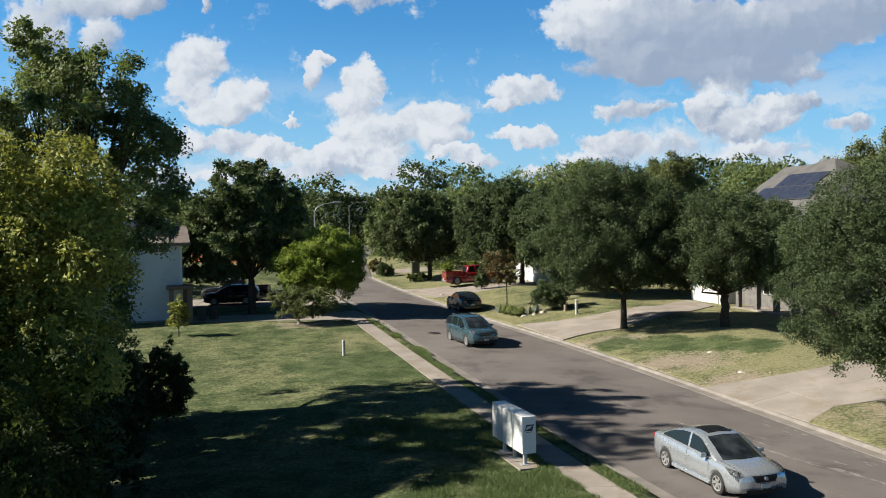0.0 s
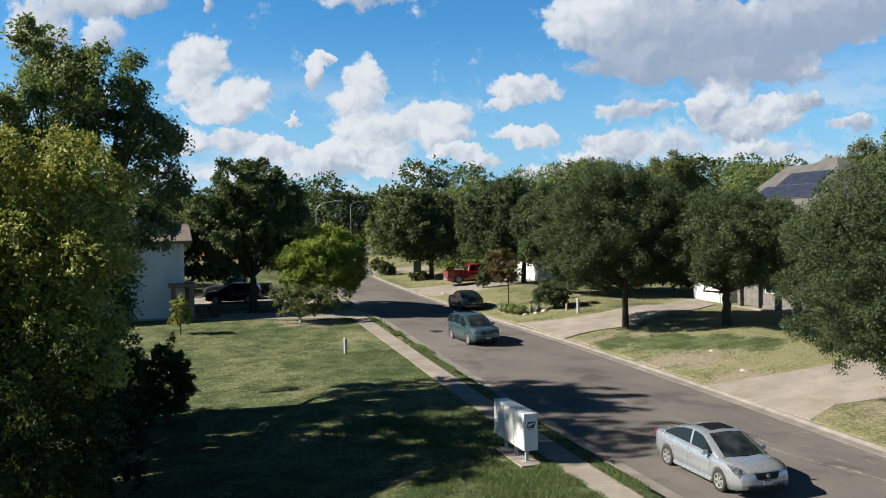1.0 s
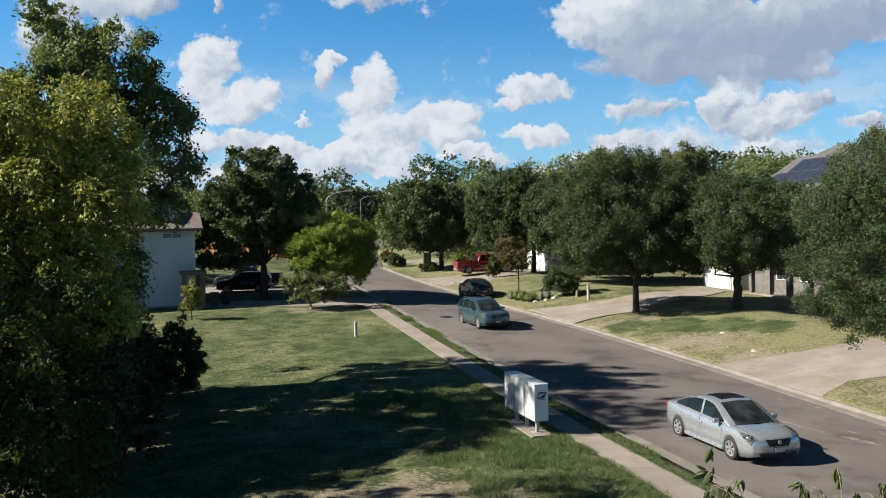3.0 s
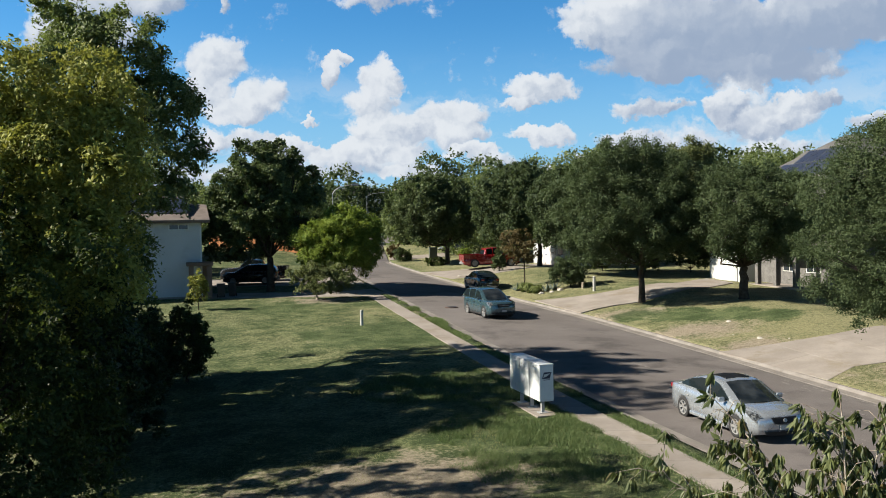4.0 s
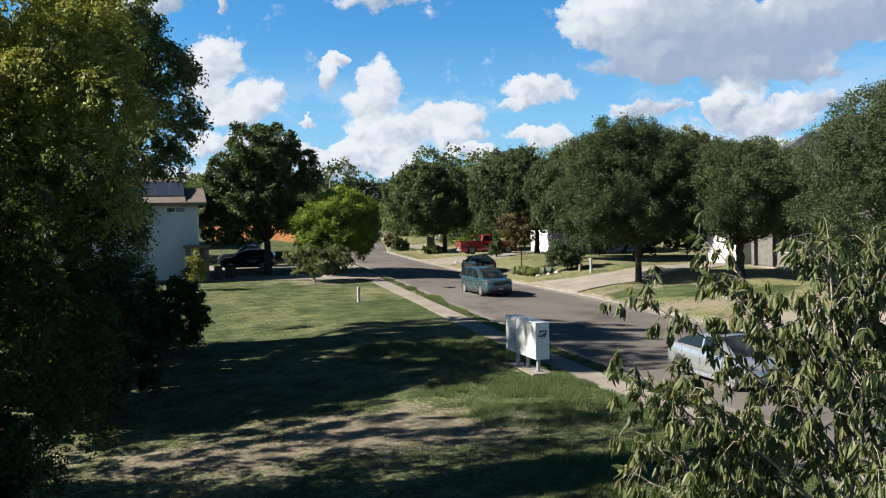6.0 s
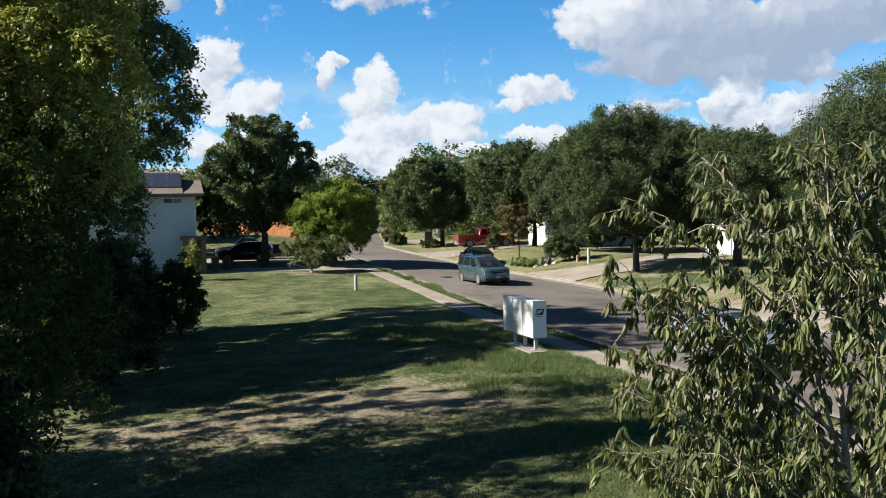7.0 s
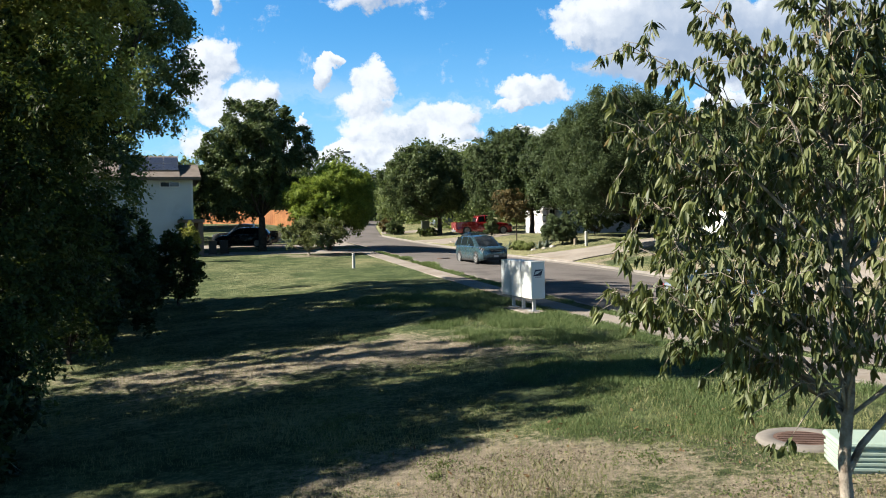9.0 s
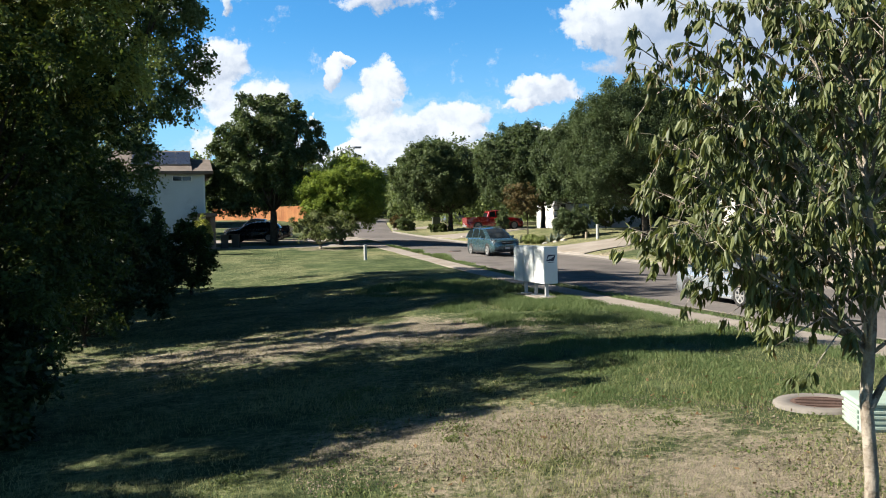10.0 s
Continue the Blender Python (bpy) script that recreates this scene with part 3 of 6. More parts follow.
def tree(name, label, category, x, y, crown, leaf_mat, seed, n_leaves, leaf, bark=None, trunk_r=0.2, n_lobes=16, lobe=0.4, fork=None, clump=0.4, width=0.55, droop=0.1, group="", lean=(0, 0), hollow=0.62, extra=(), per=50, ragged=1.0, spread=0.3, core=0.6, loose=0.5, gold=()):
    """A tree: Empty at its foot, tapered trunk, limbs and a leafy crown. crown = (cx, cy, cz, rx, ry, rz)."""
    rng = np.random.default_rng(seed)
    z0 = top(x, y)
    root = base(name, x, y, z0, 0, label, category, group)
    off = np.array([x, y, z0])
    cx, cy, cz, rx, ry, rz = crown
    bl = lobes(rng, cx, cy, cz, rx, ry, rz, n_lobes, lobe, ragged=ragged, core=core) + list(extra)
    fork = fork or max(0.8, (cz - rz * 0.75) - z0)
    fk = np.array([x + lean[0], y + lean[1], z0 + fork])
    trunk = [(x, y, z0 - 0.15, trunk_r * 1.5), (x, y, z0 + 0.12, trunk_r * 1.12)]
    for s in np.linspace(0.25, 1, 5):
        w = rng.normal(size=2) * trunk_r * 0.12
        trunk.append((x + lean[0] * s + w[0], y + lean[1] * s + w[1], z0 + fork * s, trunk_r * (1.08 - 0.3 * s)))
    v, f = tube([trunk], 10)
    under(link_mesh("trunk", v - off, f, bark or M_BARK, True), root)
    paths = []
    for b in bl[:18] + bl[n_lobes:n_lobes + 8]:
        e = np.array(b[:3])
        mid = fk * 0.5 + e * 0.5 + np.array([*rng.normal(size=2) * 0.25 * rx * 0.3, -0.1 * rz])
        r0 = trunk_r * rng.uniform(0.2, 0.4)
        paths.append([(*fk, r0), (*(fk * 0.7 + mid * 0.3), r0 * 0.9), (*mid, r0 * 0.65), (*(mid * 0.4 + e * 0.6), r0 * 0.4), (*e, r0 * 0.12)])
        for q in range(2):
            e2 = e + rng.normal(size=3) * np.array(b[3:]) * 0.55
            paths.append([(*mid, r0 * 0.45), (*(mid * 0.5 + e2 * 0.5 + rng.normal(size=3) * 0.1), r0 * 0.28), (*e2, r0 * 0.06)])
    v, f = tube(paths, 5)
    tagged(under(link_mesh("branchwork", v - off, f, bark or M_BARK, True), root), kind="stuff")
    c, d = crown_points(rng, bl, n_leaves, clump, per, hollow, spread, droop)
    low = land(c[:, 0], c[:, 1]) + 0.06
    c[:, 2] = np.maximum(c[:, 2], low)
    v, f = leaves(rng, c, leaf, width, droop, d, loose=loose)
    under(link_mesh("crown", v - off, f, leaf_mat), root)
    # Sunlit patches of the crown, painted as brighter gold leaves.
    if gold:
        c, d = crown_points(rng, gold, 60000, 0.2, 30, 0.5, 0.4, 0.25)
        v, f = leaves(rng, c, leaf * 0.95, width, droop, d)
        tagged(under(link_mesh("yellow_foliage", v - off, f, M_GOLD), root), "sunlit yellow-green leaves, the light put into their gold colour")
    return root


# trees on the left, near first
# The first extra lobe lies out of view, added for its shade on the lawn.
tree("elm_tree", "large elm over the lawn, its sunlit leaves coloured gold", "tree", -9.8, 14.2, (-9.2, 13.8, 4.1, 3.4, 3.4, 3.5), M_ELM, 11, 120000, 0.10, trunk_r=0.26, n_lobes=40, lobe=0.27, clump=0.27, per=46, width=0.5, droop=0.4,
     extra=[(-10.2, 10.2, 3.4, 2.4, 2.2, 2.3), (-9.6, 17.1, 3.4, 1.7, 1.2, 2.2), (-9.9, 17.3, 6.2, 1.7, 1.2, 1.7), (-8.9, 18.5, 7.9, 1.4, 1.3, 1.4), (-9.1, 20.1, 8.1, 1.3, 1.2, 1.2), (-6.9, 15.2, 2.2, 0.9, 0.9, 1.1), (-8.3, 16.6, 7.5, 1.4, 1.3, 1.1), (-7.8, 16.8, 6.3, 1.1, 1.1, 1.2), (-6.8, 15.0, 4.2, 0.9, 0.9, 1.2),
            (-7.7, 14.0, 3.0, 1.4, 1.3, 1.6), (-7.4, 13.0, 1.5, 1.3, 1.3, 1.3), (-6.9, 12.0, 1.0, 0.9, 0.9, 0.9), (-8.0, 16.8, 0.6, 0.9, 0.9, 0.8)],
     gold=[(-8.6 + (i * 0.618 % 1) * 2.5, 14.7 + (i * 0.27 % 1) * 1.3, 5.0 + (i * 0.755 % 1) * 3.9, 0.35 + (i * 0.73 % 1) * 0.5, 0.6, 0.3 + (i * 0.53 % 1) * 0.4) for i in range(64)])
# Out of view: added to shade the near elm's low leaves and the lawn.
tree("elm_tree", "leafy elm out of view, there for its shade", "tree", -17.2, 12.8, (-17.0, 12.8, 4.9, 4.0, 4.4, 3.9), M_ELM, 18, 66000, 0.18, trunk_r=0.28, n_lobes=24, lobe=0.36,
     extra=[(-17.2, 12.9, 9.9, 1.3, 1.1, 1.1), (-17.0, 12.2, 8.7, 1.5, 1.3, 1.1), (-17.6, 11.2, 10.4, 1.1, 1.0, 0.9), (-18.0, 12.4, 9.6, 1.4, 1.2, 1.2)])
# Never in view; stands here to cast the shade on the near corner.
tree("elm_tree", "leafy elm out of view, shading the near lawn corner", "tree", -17.4, 7.2, (-17.6, 6.9, 5.4, 3.8, 3.0, 4.0), M_ELM, 25, 50000, 0.2, trunk_r=0.28, n_lobes=24, lobe=0.36, extra=[(-17.4, 9.7, 9.4, 1.7, 1.5, 1.7), (-17.2, 10.8, 10.4, 1.6, 1.4, 1.6), (-18.4, 9.3, 9.7, 1.5, 1.3, 1.5)])
tree("pecan_tree", "tall dark green tree with an open ragged crown", "tree", -15.4, 35.0, (-15.3, 34.6, 9.7, 4.5, 4.6, 6.4), M_PECAN, 12, 88000, 0.17, trunk_r=0.34, n_lobes=34, lobe=0.2, core=0.2, clump=0.42, per=60, width=0.5, droop=0.1, hollow=0.7, spread=0.5, fork=7.0,
     extra=[(-10.9, 34.6, 9.3, 0.7, 0.7, 0.8), (-11.6, 34.4, 7.6, 0.8, 0.8, 0.7), (-11.2, 33.2, 11.3, 0.9, 0.9, 0.8), (-12.4, 33.2, 13.0, 0.8, 0.8, 0.7), (-14.0, 33.5, 4.8, 1.8, 1.6, 2.0), (-13.5, 33.8, 2.6, 1.4, 1.3, 1.7), (-13.2, 33.0, 7.2, 1.5, 1.4, 1.3)])
# The scattered small lobes are out of view, added to dapple the lawn.
tree("elm_tree", "dark leafy elm standing behind another elm", "tree", -15.6, 26.0, (-15.5, 25.8, 6.5, 4.2, 4.4, 4.2), M_ELM, 13, 125000, 0.17, trunk_r=0.28, n_lobes=30, lobe=0.28, clump=0.4, hollow=0.45,
     extra=[(-15.6, 29.6, 4.4, 2.2, 1.6, 2.2), (-15.4, 30.2, 7.0, 2.0, 1.4, 1.8), (-15.2, 30.0, 2.2, 1.8, 1.5, 1.6), (-15.6, 24.0, 4.6, 1.6, 1.2, 1.9), (-15.6, 24.0, 7.6, 1.7, 1.2, 1.8), (-16.0, 29.8, 10.0, 1.5, 1.2, 1.2)] + [(-15.4 + (i * 0.618 % 1) * 2.4, 17.6 + (i * 0.29 % 1) * 3.6, 2.5 + (i * 0.755 % 1) * 8.5, 0.3 + (i * 0.53 % 1) * 0.4, 0.4, 0.3) for i in range(30)])
# Unseen caster: its high crown throws broken shade over path and road.
tree("pecan_tree", "very tall tree out of view, its high crown shading the road", "tree", -20.8, 28.2, (-20.5, 28.2, 16.6, 4.2, 3.6, 3.0), M_ELM, 19, 15000, 0.17, trunk_r=0.34, n_lobes=26, lobe=0.3, clump=0.4, hollow=0.3)
tree("shrub", "dark green leafy shrub at the edge of the lawn", "shrub", -11.4, 34.9, (-11.4, 34.9, 1.5, 1.0, 0.9, 1.7), M_ELM, 14, 7500, 0.15, per=40, ragged=1.2, trunk_r=0.06, n_lobes=14, lobe=0.3, hollow=0.3, fork=0.3, clump=0.24)
# Shrubs under the canopy, their shade painted into the leaf colour.
for k_, (bx_, by_, br_, bh_) in enumerate([(-10.4, 22.6, 1.6, 3.6), (-11.0, 26.0, 1.9, 4.4), (-12.5, 30.0, 1.9, 4.6), (-12.9, 27.6, 1.8, 4.2), (-12.2, 24.2, 1.7, 3.8), (-13.4, 32.2, 1.7, 3.8), (-12.5, 33.9, 1.3, 2.9), (-8.9, 12.2, 1.5, 2.2), (-8.2, 13.4, 1.5, 3.0), (-7.3, 11.7, 1.1, 1.7)]):
    tree("understorey_shrub", "overgrown shrub beneath the tall trees, shade put into its colour", "shrub", bx_, by_, (bx_, by_, top(bx_, by_) + bh_ * 0.48, br_, br_, bh_ * 0.55), M_SHADED_LEAF, 15 + k_, 16000, 0.15, trunk_r=0.06, n_lobes=22, lobe=0.3, fork=0.3, hollow=0.4, clump=0.24)
# trees past the lot
tree("oak_tree", "dense dark green oak beside a driveway", "tree", -14.7, 65.6, (-15.3, 66.4, 8.5, 4.4, 4.2, 4.6), M_OAK_DARK, 21, 100000, 0.21, trunk_r=0.3, n_lobes=60, lobe=0.22, fork=2.6, clump=0.38, per=36, width=0.6,
     extra=[(-18.3, 66.0, 5.2, 1.9, 1.7, 1.5), (-16.4, 65.5, 4.9, 1.6, 1.6, 1.3), (-12.9, 66.0, 5.8, 1.5, 1.5, 1.4), (-11.6, 66.4, 8.6, 1.2, 1.2, 1.0)])
tree("maple_tree", "rounded light green tree beside the footpath", "tree", -9.3, 64.0, (-9.2, 64.0, 4.95, 3.75, 3.5, 3.1), M_LIME, 22, 90000, 0.17, trunk_r=0.16, n_lobes=60, lobe=0.24, fork=1.5, clump=0.34, width=0.4, droop=-0.35, ragged=0.35, spread=0.6)
tree("crape_myrtle", "small multi-stemmed crape myrtle on bare soil", "tree", -10.1, 59.4, (-9.7, 59.3, 2.6, 2.5, 1.8, 1.3), M_MYRTLE, 23, 13000, 0.15, bark=M_PALEBARK, trunk_r=0.09, n_lobes=30, lobe=0.2, fork=0.35, clump=0.3, hollow=0.4)
tree("sapling", "young sapling with a thin yellow-green crown on the lawn", "tree", -17.0, 54.8, (-17.0, 54.8, 2.4, 0.8, 0.7, 1.1), M_GOLD, 24, 3500, 0.13, trunk_r=0.035, n_lobes=8, fork=0.8, clump=0.2, per=30)
# trees on the right
OAK = dict(clump=0.27, width=0.5, per=18, hollow=0.66, ragged=0.7, core=0.8, spread=0.9, loose=0.75)
tree("live_oak", "broad grey-green live oak on a front lawn", "tree", 11.2, 53.6, (10.5, 53.4, 6.9, 5.3, 4.8, 4.5), M_OAK, 31, 230000, 0.12, trunk_r=0.2, n_lobes=110, lobe=0.16, fork=2.4, **OAK)
tree("live_oak", "live oak with a forked trunk before a house", "tree", 16.6, 50.8, (16.9, 50.6, 6.35, 4.8, 4.5, 3.5), M_OAK, 32, 200000, 0.12, trunk_r=0.26, n_lobes=110, lobe=0.16, fork=1.9, **OAK)
tree("live_oak", "large dense live oak with low hanging branches", "tree", 18.6, 31.8, (17.0, 31.6, 5.2, 4.9, 4.4, 4.0), M_OAK, 33, 300000, 0.085, trunk_r=0.28, n_lobes=130, lobe=0.15, droop=0.4, extra=[(15.5, 31.6, 8.0, 2.0, 2.0, 1.7), (14.2, 31.4, 6.9, 1.9, 1.8, 1.6), (17.1, 31.6, 8.5, 2.2, 2.0, 1.8)], **{**OAK, "clump": 0.2})
tree("live_oak", "tall live oak over a driveway", "tree", 7.5, 82.4, (5.4, 81.0, 7.7, 4.8, 4.4, 4.7), M_OAK, 34, 80000, 0.23, trunk_r=0.24, n_lobes=80, lobe=0.17, fork=2.2, **{**OAK, "clump": 0.32})
tree("live_oak", "broad dark live oak beside the road", "tree", -1.5, 92.0, (-2.9, 92.5, 7.5, 5.5, 5.0, 4.4), M_OAK_DARK, 35, 80000, 0.26, trunk_r=0.26, n_lobes=80, lobe=0.17, fork=2.0, **{**OAK, "clump": 0.36})
tree("live_oak", "live oak with a leaning trunk over a side lawn", "tree", 9.0, 69.2, (9.2, 69.4, 7.2, 4.2, 3.8, 4.0), M_OAK, 37, 70000, 0.21, trunk_r=0.2, n_lobes=80, lobe=0.17, fork=2.2, **{**OAK, "clump": 0.3})
tree("live_oak", "dark live oak shading a front yard", "tree", 14.2, 68.5, (14.2, 68.5, 7.4, 4.4, 3.8, 4.2), M_OAK_DARK, 38, 70000, 0.21, trunk_r=0.2, n_lobes=80, lobe=0.17, fork=2.2, **{**OAK, "clump": 0.3})
tree("ornamental_tree", "slender young tree with rusty brown leaves", "tree", 4.9, 67.2, (4.5, 67.2, 4.3, 1.5, 1.3, 1.5), M_RUST, 36, 5200, 0.14, trunk_r=0.05, n_lobes=12, fork=2.1, clump=0.25, per=24)


def near_tree():
    """The young tree that stands close by: pale trunk, thin limbs, twigs with long hanging leaves."""
    rng = np.random.default_rng(5)
    x, y = 2.82, 6.1
    z0 = top(x, y)
    root = base("young_tree", x, y, z0, 0, "young tree with pale trunk and long drooping leaves", "tree")
    off = np.array([x, y, z0])
    v, f = tube([[(x, y, z0 - 0.1, 0.085), (x, y, z0 + 0.05, 0.058), (x + 0.015, y, z0 + 0.6, 0.049), (x - 0.015, y + 0.02, z0 + 1.2, 0.045), (x + 0.02, y, z0 + 1.7, 0.04), (x + 0.03, y, z0 + 2.3, 0.028), (x, y + 0.05, z0 + 3.1, 0.017), (x - 0.05, y + 0.1, z0 + 4.0, 0.009), (x - 0.08, y + 0.1, z0 + 4.6, 0.004)]], 10)
    under(link_mesh("trunk", v - off, f, M_PALEBARK, True), root)
    ends = [(1.16, 6.4, 2.34), (1.25, 6.3, 3.43), (1.2, 6.2, 3.67), (1.47, 6.5, 4.05), (1.94, 6.9, 4.62), (2.0, 6.7, 4.3), (2.17, 6.5, 4.15), (2.83, 6.6, 4.40), (2.49, 6.2, 3.95), (3.03, 6.2, 4.6), (3.46, 6.8, 4.36),
            (2.67, 5.6, 3.8), (1.5, 5.9, 2.8), (1.45, 6.8, 2.10), (1.42, 5.8, 2.25), (1.5, 5.7, 2.25), (1.85, 5.5, 2.45), (1.37, 7.0, 2.7), (1.44, 5.7, 3.55), (1.4, 6.5, 3.0), (1.7, 6.9, 3.4),
            (3.5, 5.8, 4.2), (3.9, 6.4, 4.5), (4.2, 6.0, 3.6), (4.3, 6.8, 2.9), (4.1, 5.4, 2.4), (2.3, 5.2, 2.6), (2.6, 7.6, 3.0), (3.2, 7.5, 3.9), (3.6, 7.2, 2.3), (1.9, 7.4, 2.5), (2.5, 5.1, 3.2), (3.2, 5.2, 3.2),
            (1.6, 6.1, 2.3), (3.7, 6.3, 2.1), (1.7, 6.5, 3.7), (1.8, 6.2, 3.1), (2.4, 6.0, 3.6), (3.6, 6.0, 3.1), (2.2, 5.7, 2.4), (2.1, 6.9, 2.4), (2.9, 5.4, 2.5), (2.75, 6.2, 4.6), (2.6, 6.3, 4.35), (3.15, 6.4, 4.35), (2.9, 6.0, 4.1), (3.3, 6.1, 3.8), (2.55, 6.4, 3.3)]
    limbs, twigs, spots, ways = [], [], [], []

    def whorl(q, d, n, drop):
        """A tuft of leaves round a twig, spreading and hanging."""
        for _ in range(n):
            g = rng.normal(size=3)
            g = g / np.linalg.norm(g) * 0.75 + d * 0.45
            g[2] -= drop
            spots.append(q + rng.normal(size=3) * 0.012 - d * rng.uniform(0, 0.05))
            ways.append(g)

    for e in ends:
        e = np.array(e) + rng.normal(size=3) * 0.04
        h = np.clip(e[2] - rng.uniform(0.5, 1.3), 1.5, 3.4)
        a = np.array([x + 0.01, y + 0.02, z0 + h])
        far = np.linalg.norm(e - a)
        mid = (a + e) / 2 + np.array([*rng.normal(size=2) * 0.08, 0.05 + 0.15 * rng.random()])
        t = np.linspace(0, 1, 7)[:, None]
        c = (1 - t) ** 2 * a + 2 * t * (1 - t) * mid + t ** 2 * e
        limbs.append([(*q, r) for q, r in zip(c, np.linspace(0.016, 0.0035, 7))])
        dl = (e - mid) / np.linalg.norm(e - mid)
        whorl(e, dl, 14, 0.7)
        for s in range(int(10 + 10 * far)):
            w = rng.uniform(0.22, 1.0)
            st = (1 - w) ** 2 * a + 2 * w * (1 - w) * mid + w * w * e
            d = rng.normal(size=3)
            d = d / np.linalg.norm(d) + 0.8 * (e - a) / far
            d /= np.linalg.norm(d)
            ln = rng.uniform(0.14, 0.42)
            b = st + d * ln + np.array([0, 0, -0.1 * ln])
            m2 = (st + b) / 2 + np.array([0, 0, 0.05])
            twigs.append([(*st, 0.0045), (*m2, 0.003), (*b, 0.0015)])
            whorl(b, d, int(rng.integers(9, 15)), rng.uniform(1.2, 2.8))
            if ln > 0.25:
                whorl(m2, d, int(rng.integers(3, 6)), 1.6)
    for lo in ((1.95, 5.6, 1.5), (2.2, 5.6, 1.32), (2.6, 5.75, 1.5)):      # low shoots on the trunk
        lo = np.array(lo)
        a = np.array([x, y, z0 + 1.75])
        limbs.append([(*a, 0.008), (*((a + lo) / 2 + [0, 0, 0.12]), 0.006), (*lo, 0.003)])
        for q in range(3):
            whorl(lo + rng.normal(size=3) * 0.06, np.array([-0.5, 0, -0.3]), 9, 1.1)
    limbs.append([(x + 0.01, y, z0 + 1.12, 0.03), (x + 0.12, y + 0.03, z0 + 1.3, 0.026), (x + 0.42, y + 0.1, z0 + 1.58, 0.022), (x + 0.9, y + 0.3, z0 + 2.0, 0.018), (x + 1.2, y + 0.4, z0 + 2.6, 0.008)])
    v, f = tube(limbs, 6)
    tagged(under(link_mesh("branchwork", v - off, f, M_PALEBARK, True), root), kind="stuff")
    v, f = tube(twigs, 4)
    tagged(under(link_mesh("twig_work", v - off, f, M_PALEBARK, True), root), kind="stuff")
    p, d = np.array(spots), np.array(ways)
    n = len(p)
    d /= np.linalg.norm(d, axis=1)[:, None]
    s = np.cross(d, rng.normal(size=(n, 3)))
    s /= np.linalg.norm(s, axis=1)[:, None]
    up = np.cross(s, d)
    ln = rng.uniform(0.055, 0.135, (n, 1))
    wd = ln * rng.uniform(0.13, 0.195, (n, 1))
    curl = rng.uniform(-0.05, 0.22, (n, 1)) * ln
    fold = 0.45 * wd
    # each leaf: stalk, two pairs of edge points about a folded midrib, and a drawn-out tip
    q = [p, p + d * ln * .28 + s * wd * .85 + up * (fold * .8 - curl * .08), p + d * ln * .3 - up * curl * .08, p + d * ln * .28 - s * wd * .85 + up * (fold * .8 - curl * .08),
         p + d * ln * .62 + s * wd * .8 + up * (fold * .7 - curl * .4), p + d * ln * .64 - up * curl * .4, p + d * ln * .62 - s * wd * .8 + up * (fold * .7 - curl * .4), p + d * ln - up * curl]
    v = np.stack(q, 1).reshape(-1, 3)
    tri = np.array([(0, 1, 2), (0, 2, 3), (1, 4, 5), (1, 5, 2), (2, 5, 6), (2, 6, 3), (4, 7, 5), (5, 7, 6)])
    f = np.arange(n)[:, None, None] * 8 + tri[None]
    dry = rng.uniform(0, 1, n) < 0.05
    under(link_mesh("crown", v - off, f[~dry].reshape(-1, 3), M_NEAR), root)
    under(link_mesh("dry_foliage", v - off, f[dry].reshape(-1, 3), M_RUST), root, "withered brown leaves")


near_tree()

# ---- materials of the things ----
M_STEEL = surface("painted_steel", (0.86, 0.89, 0.90), (0.95, 0.97, 0.97), 0.45, big=1.5, small=8.0, grain=0.06, stain=(0.74, 0.76, 0.75), stain_scale=2.0)
M_STEEL_EDGE = surface("weathered_steel", (0.42, 0.44, 0.45), (0.52, 0.54, 0.55), 0.5, metal=0.3, big=3.0, small=20.0, grain=0.12)
M_NAVY = surface("navy_print", (0.012, 0.02, 0.06), (0.018, 0.03, 0.08), 0.5)
M_WHITE = surface("white_paint", (0.72, 0.72, 0.70), (0.80, 0.80, 0.78), 0.6, big=0.8, small=6.0, grain=0.06, stain=(0.62, 0.61, 0.57), stain_scale=0.5)
M_STUCCO = surface("pale_wall", (0.60, 0.62, 0.62), (0.68, 0.70, 0.70), 0.85, big=0.5, small=20.0, grain=0.10, bump=0.2, bump_scale=60.0, stain=(0.52, 0.53, 0.52), stain_scale=0.3)
M_SHINGLE = surface("brown_shingle", (0.135, 0.105, 0.092), (0.21, 0.17, 0.148), 0.9, big=1.2, small=9.0, grain=0.3, bump=0.5, bump_scale=12.0)
M_SHINGLE_GREY = surface("grey_shingle", (0.095, 0.09, 0.09), (0.14, 0.135, 0.132), 0.9, big=1.2, small=9.0, grain=0.28, bump=0.5, bump_scale=12.0)
M_FASCIA = surface("brown_trim", (0.15, 0.095, 0.07), (0.21, 0.14, 0.105), 0.7, big=1.0, small=12.0, grain=0.15)
M_BRICK = surface("pink_brick", (0.33, 0.20, 0.15), (0.43, 0.28, 0.21), 0.9, big=2.0, small=12.0, grain=0.3, bump=0.3, bump_scale=14.0)
M_TAN = surface("tan_brick", (0.26, 0.20, 0.15), (0.34, 0.27, 0.21), 0.9, big=2.0, small=12.0, grain=0.3, bump=0.3, bump_scale=14.0)
# Stone toned down so that the porch's shade is in the colour.
M_SHADED_STONE = surface("shaded_stone", (0.13, 0.125, 0.12), (0.21, 0.2, 0.19), 0.9, big=2.5, small=10.0, grain=0.3, bump=0.3, bump_scale=10.0)
M_GLASS = glass_material("window_glass")
M_SOLAR = surface("solar_cell", (0.028, 0.034, 0.056), (0.042, 0.05, 0.08), 0.3, big=3.0, small=6.0, grain=0.1, spec=0.6)
M_ALU = surface("aluminium", (0.45, 0.46, 0.47), (0.55, 0.56, 0.57), 0.4, metal=0.9)
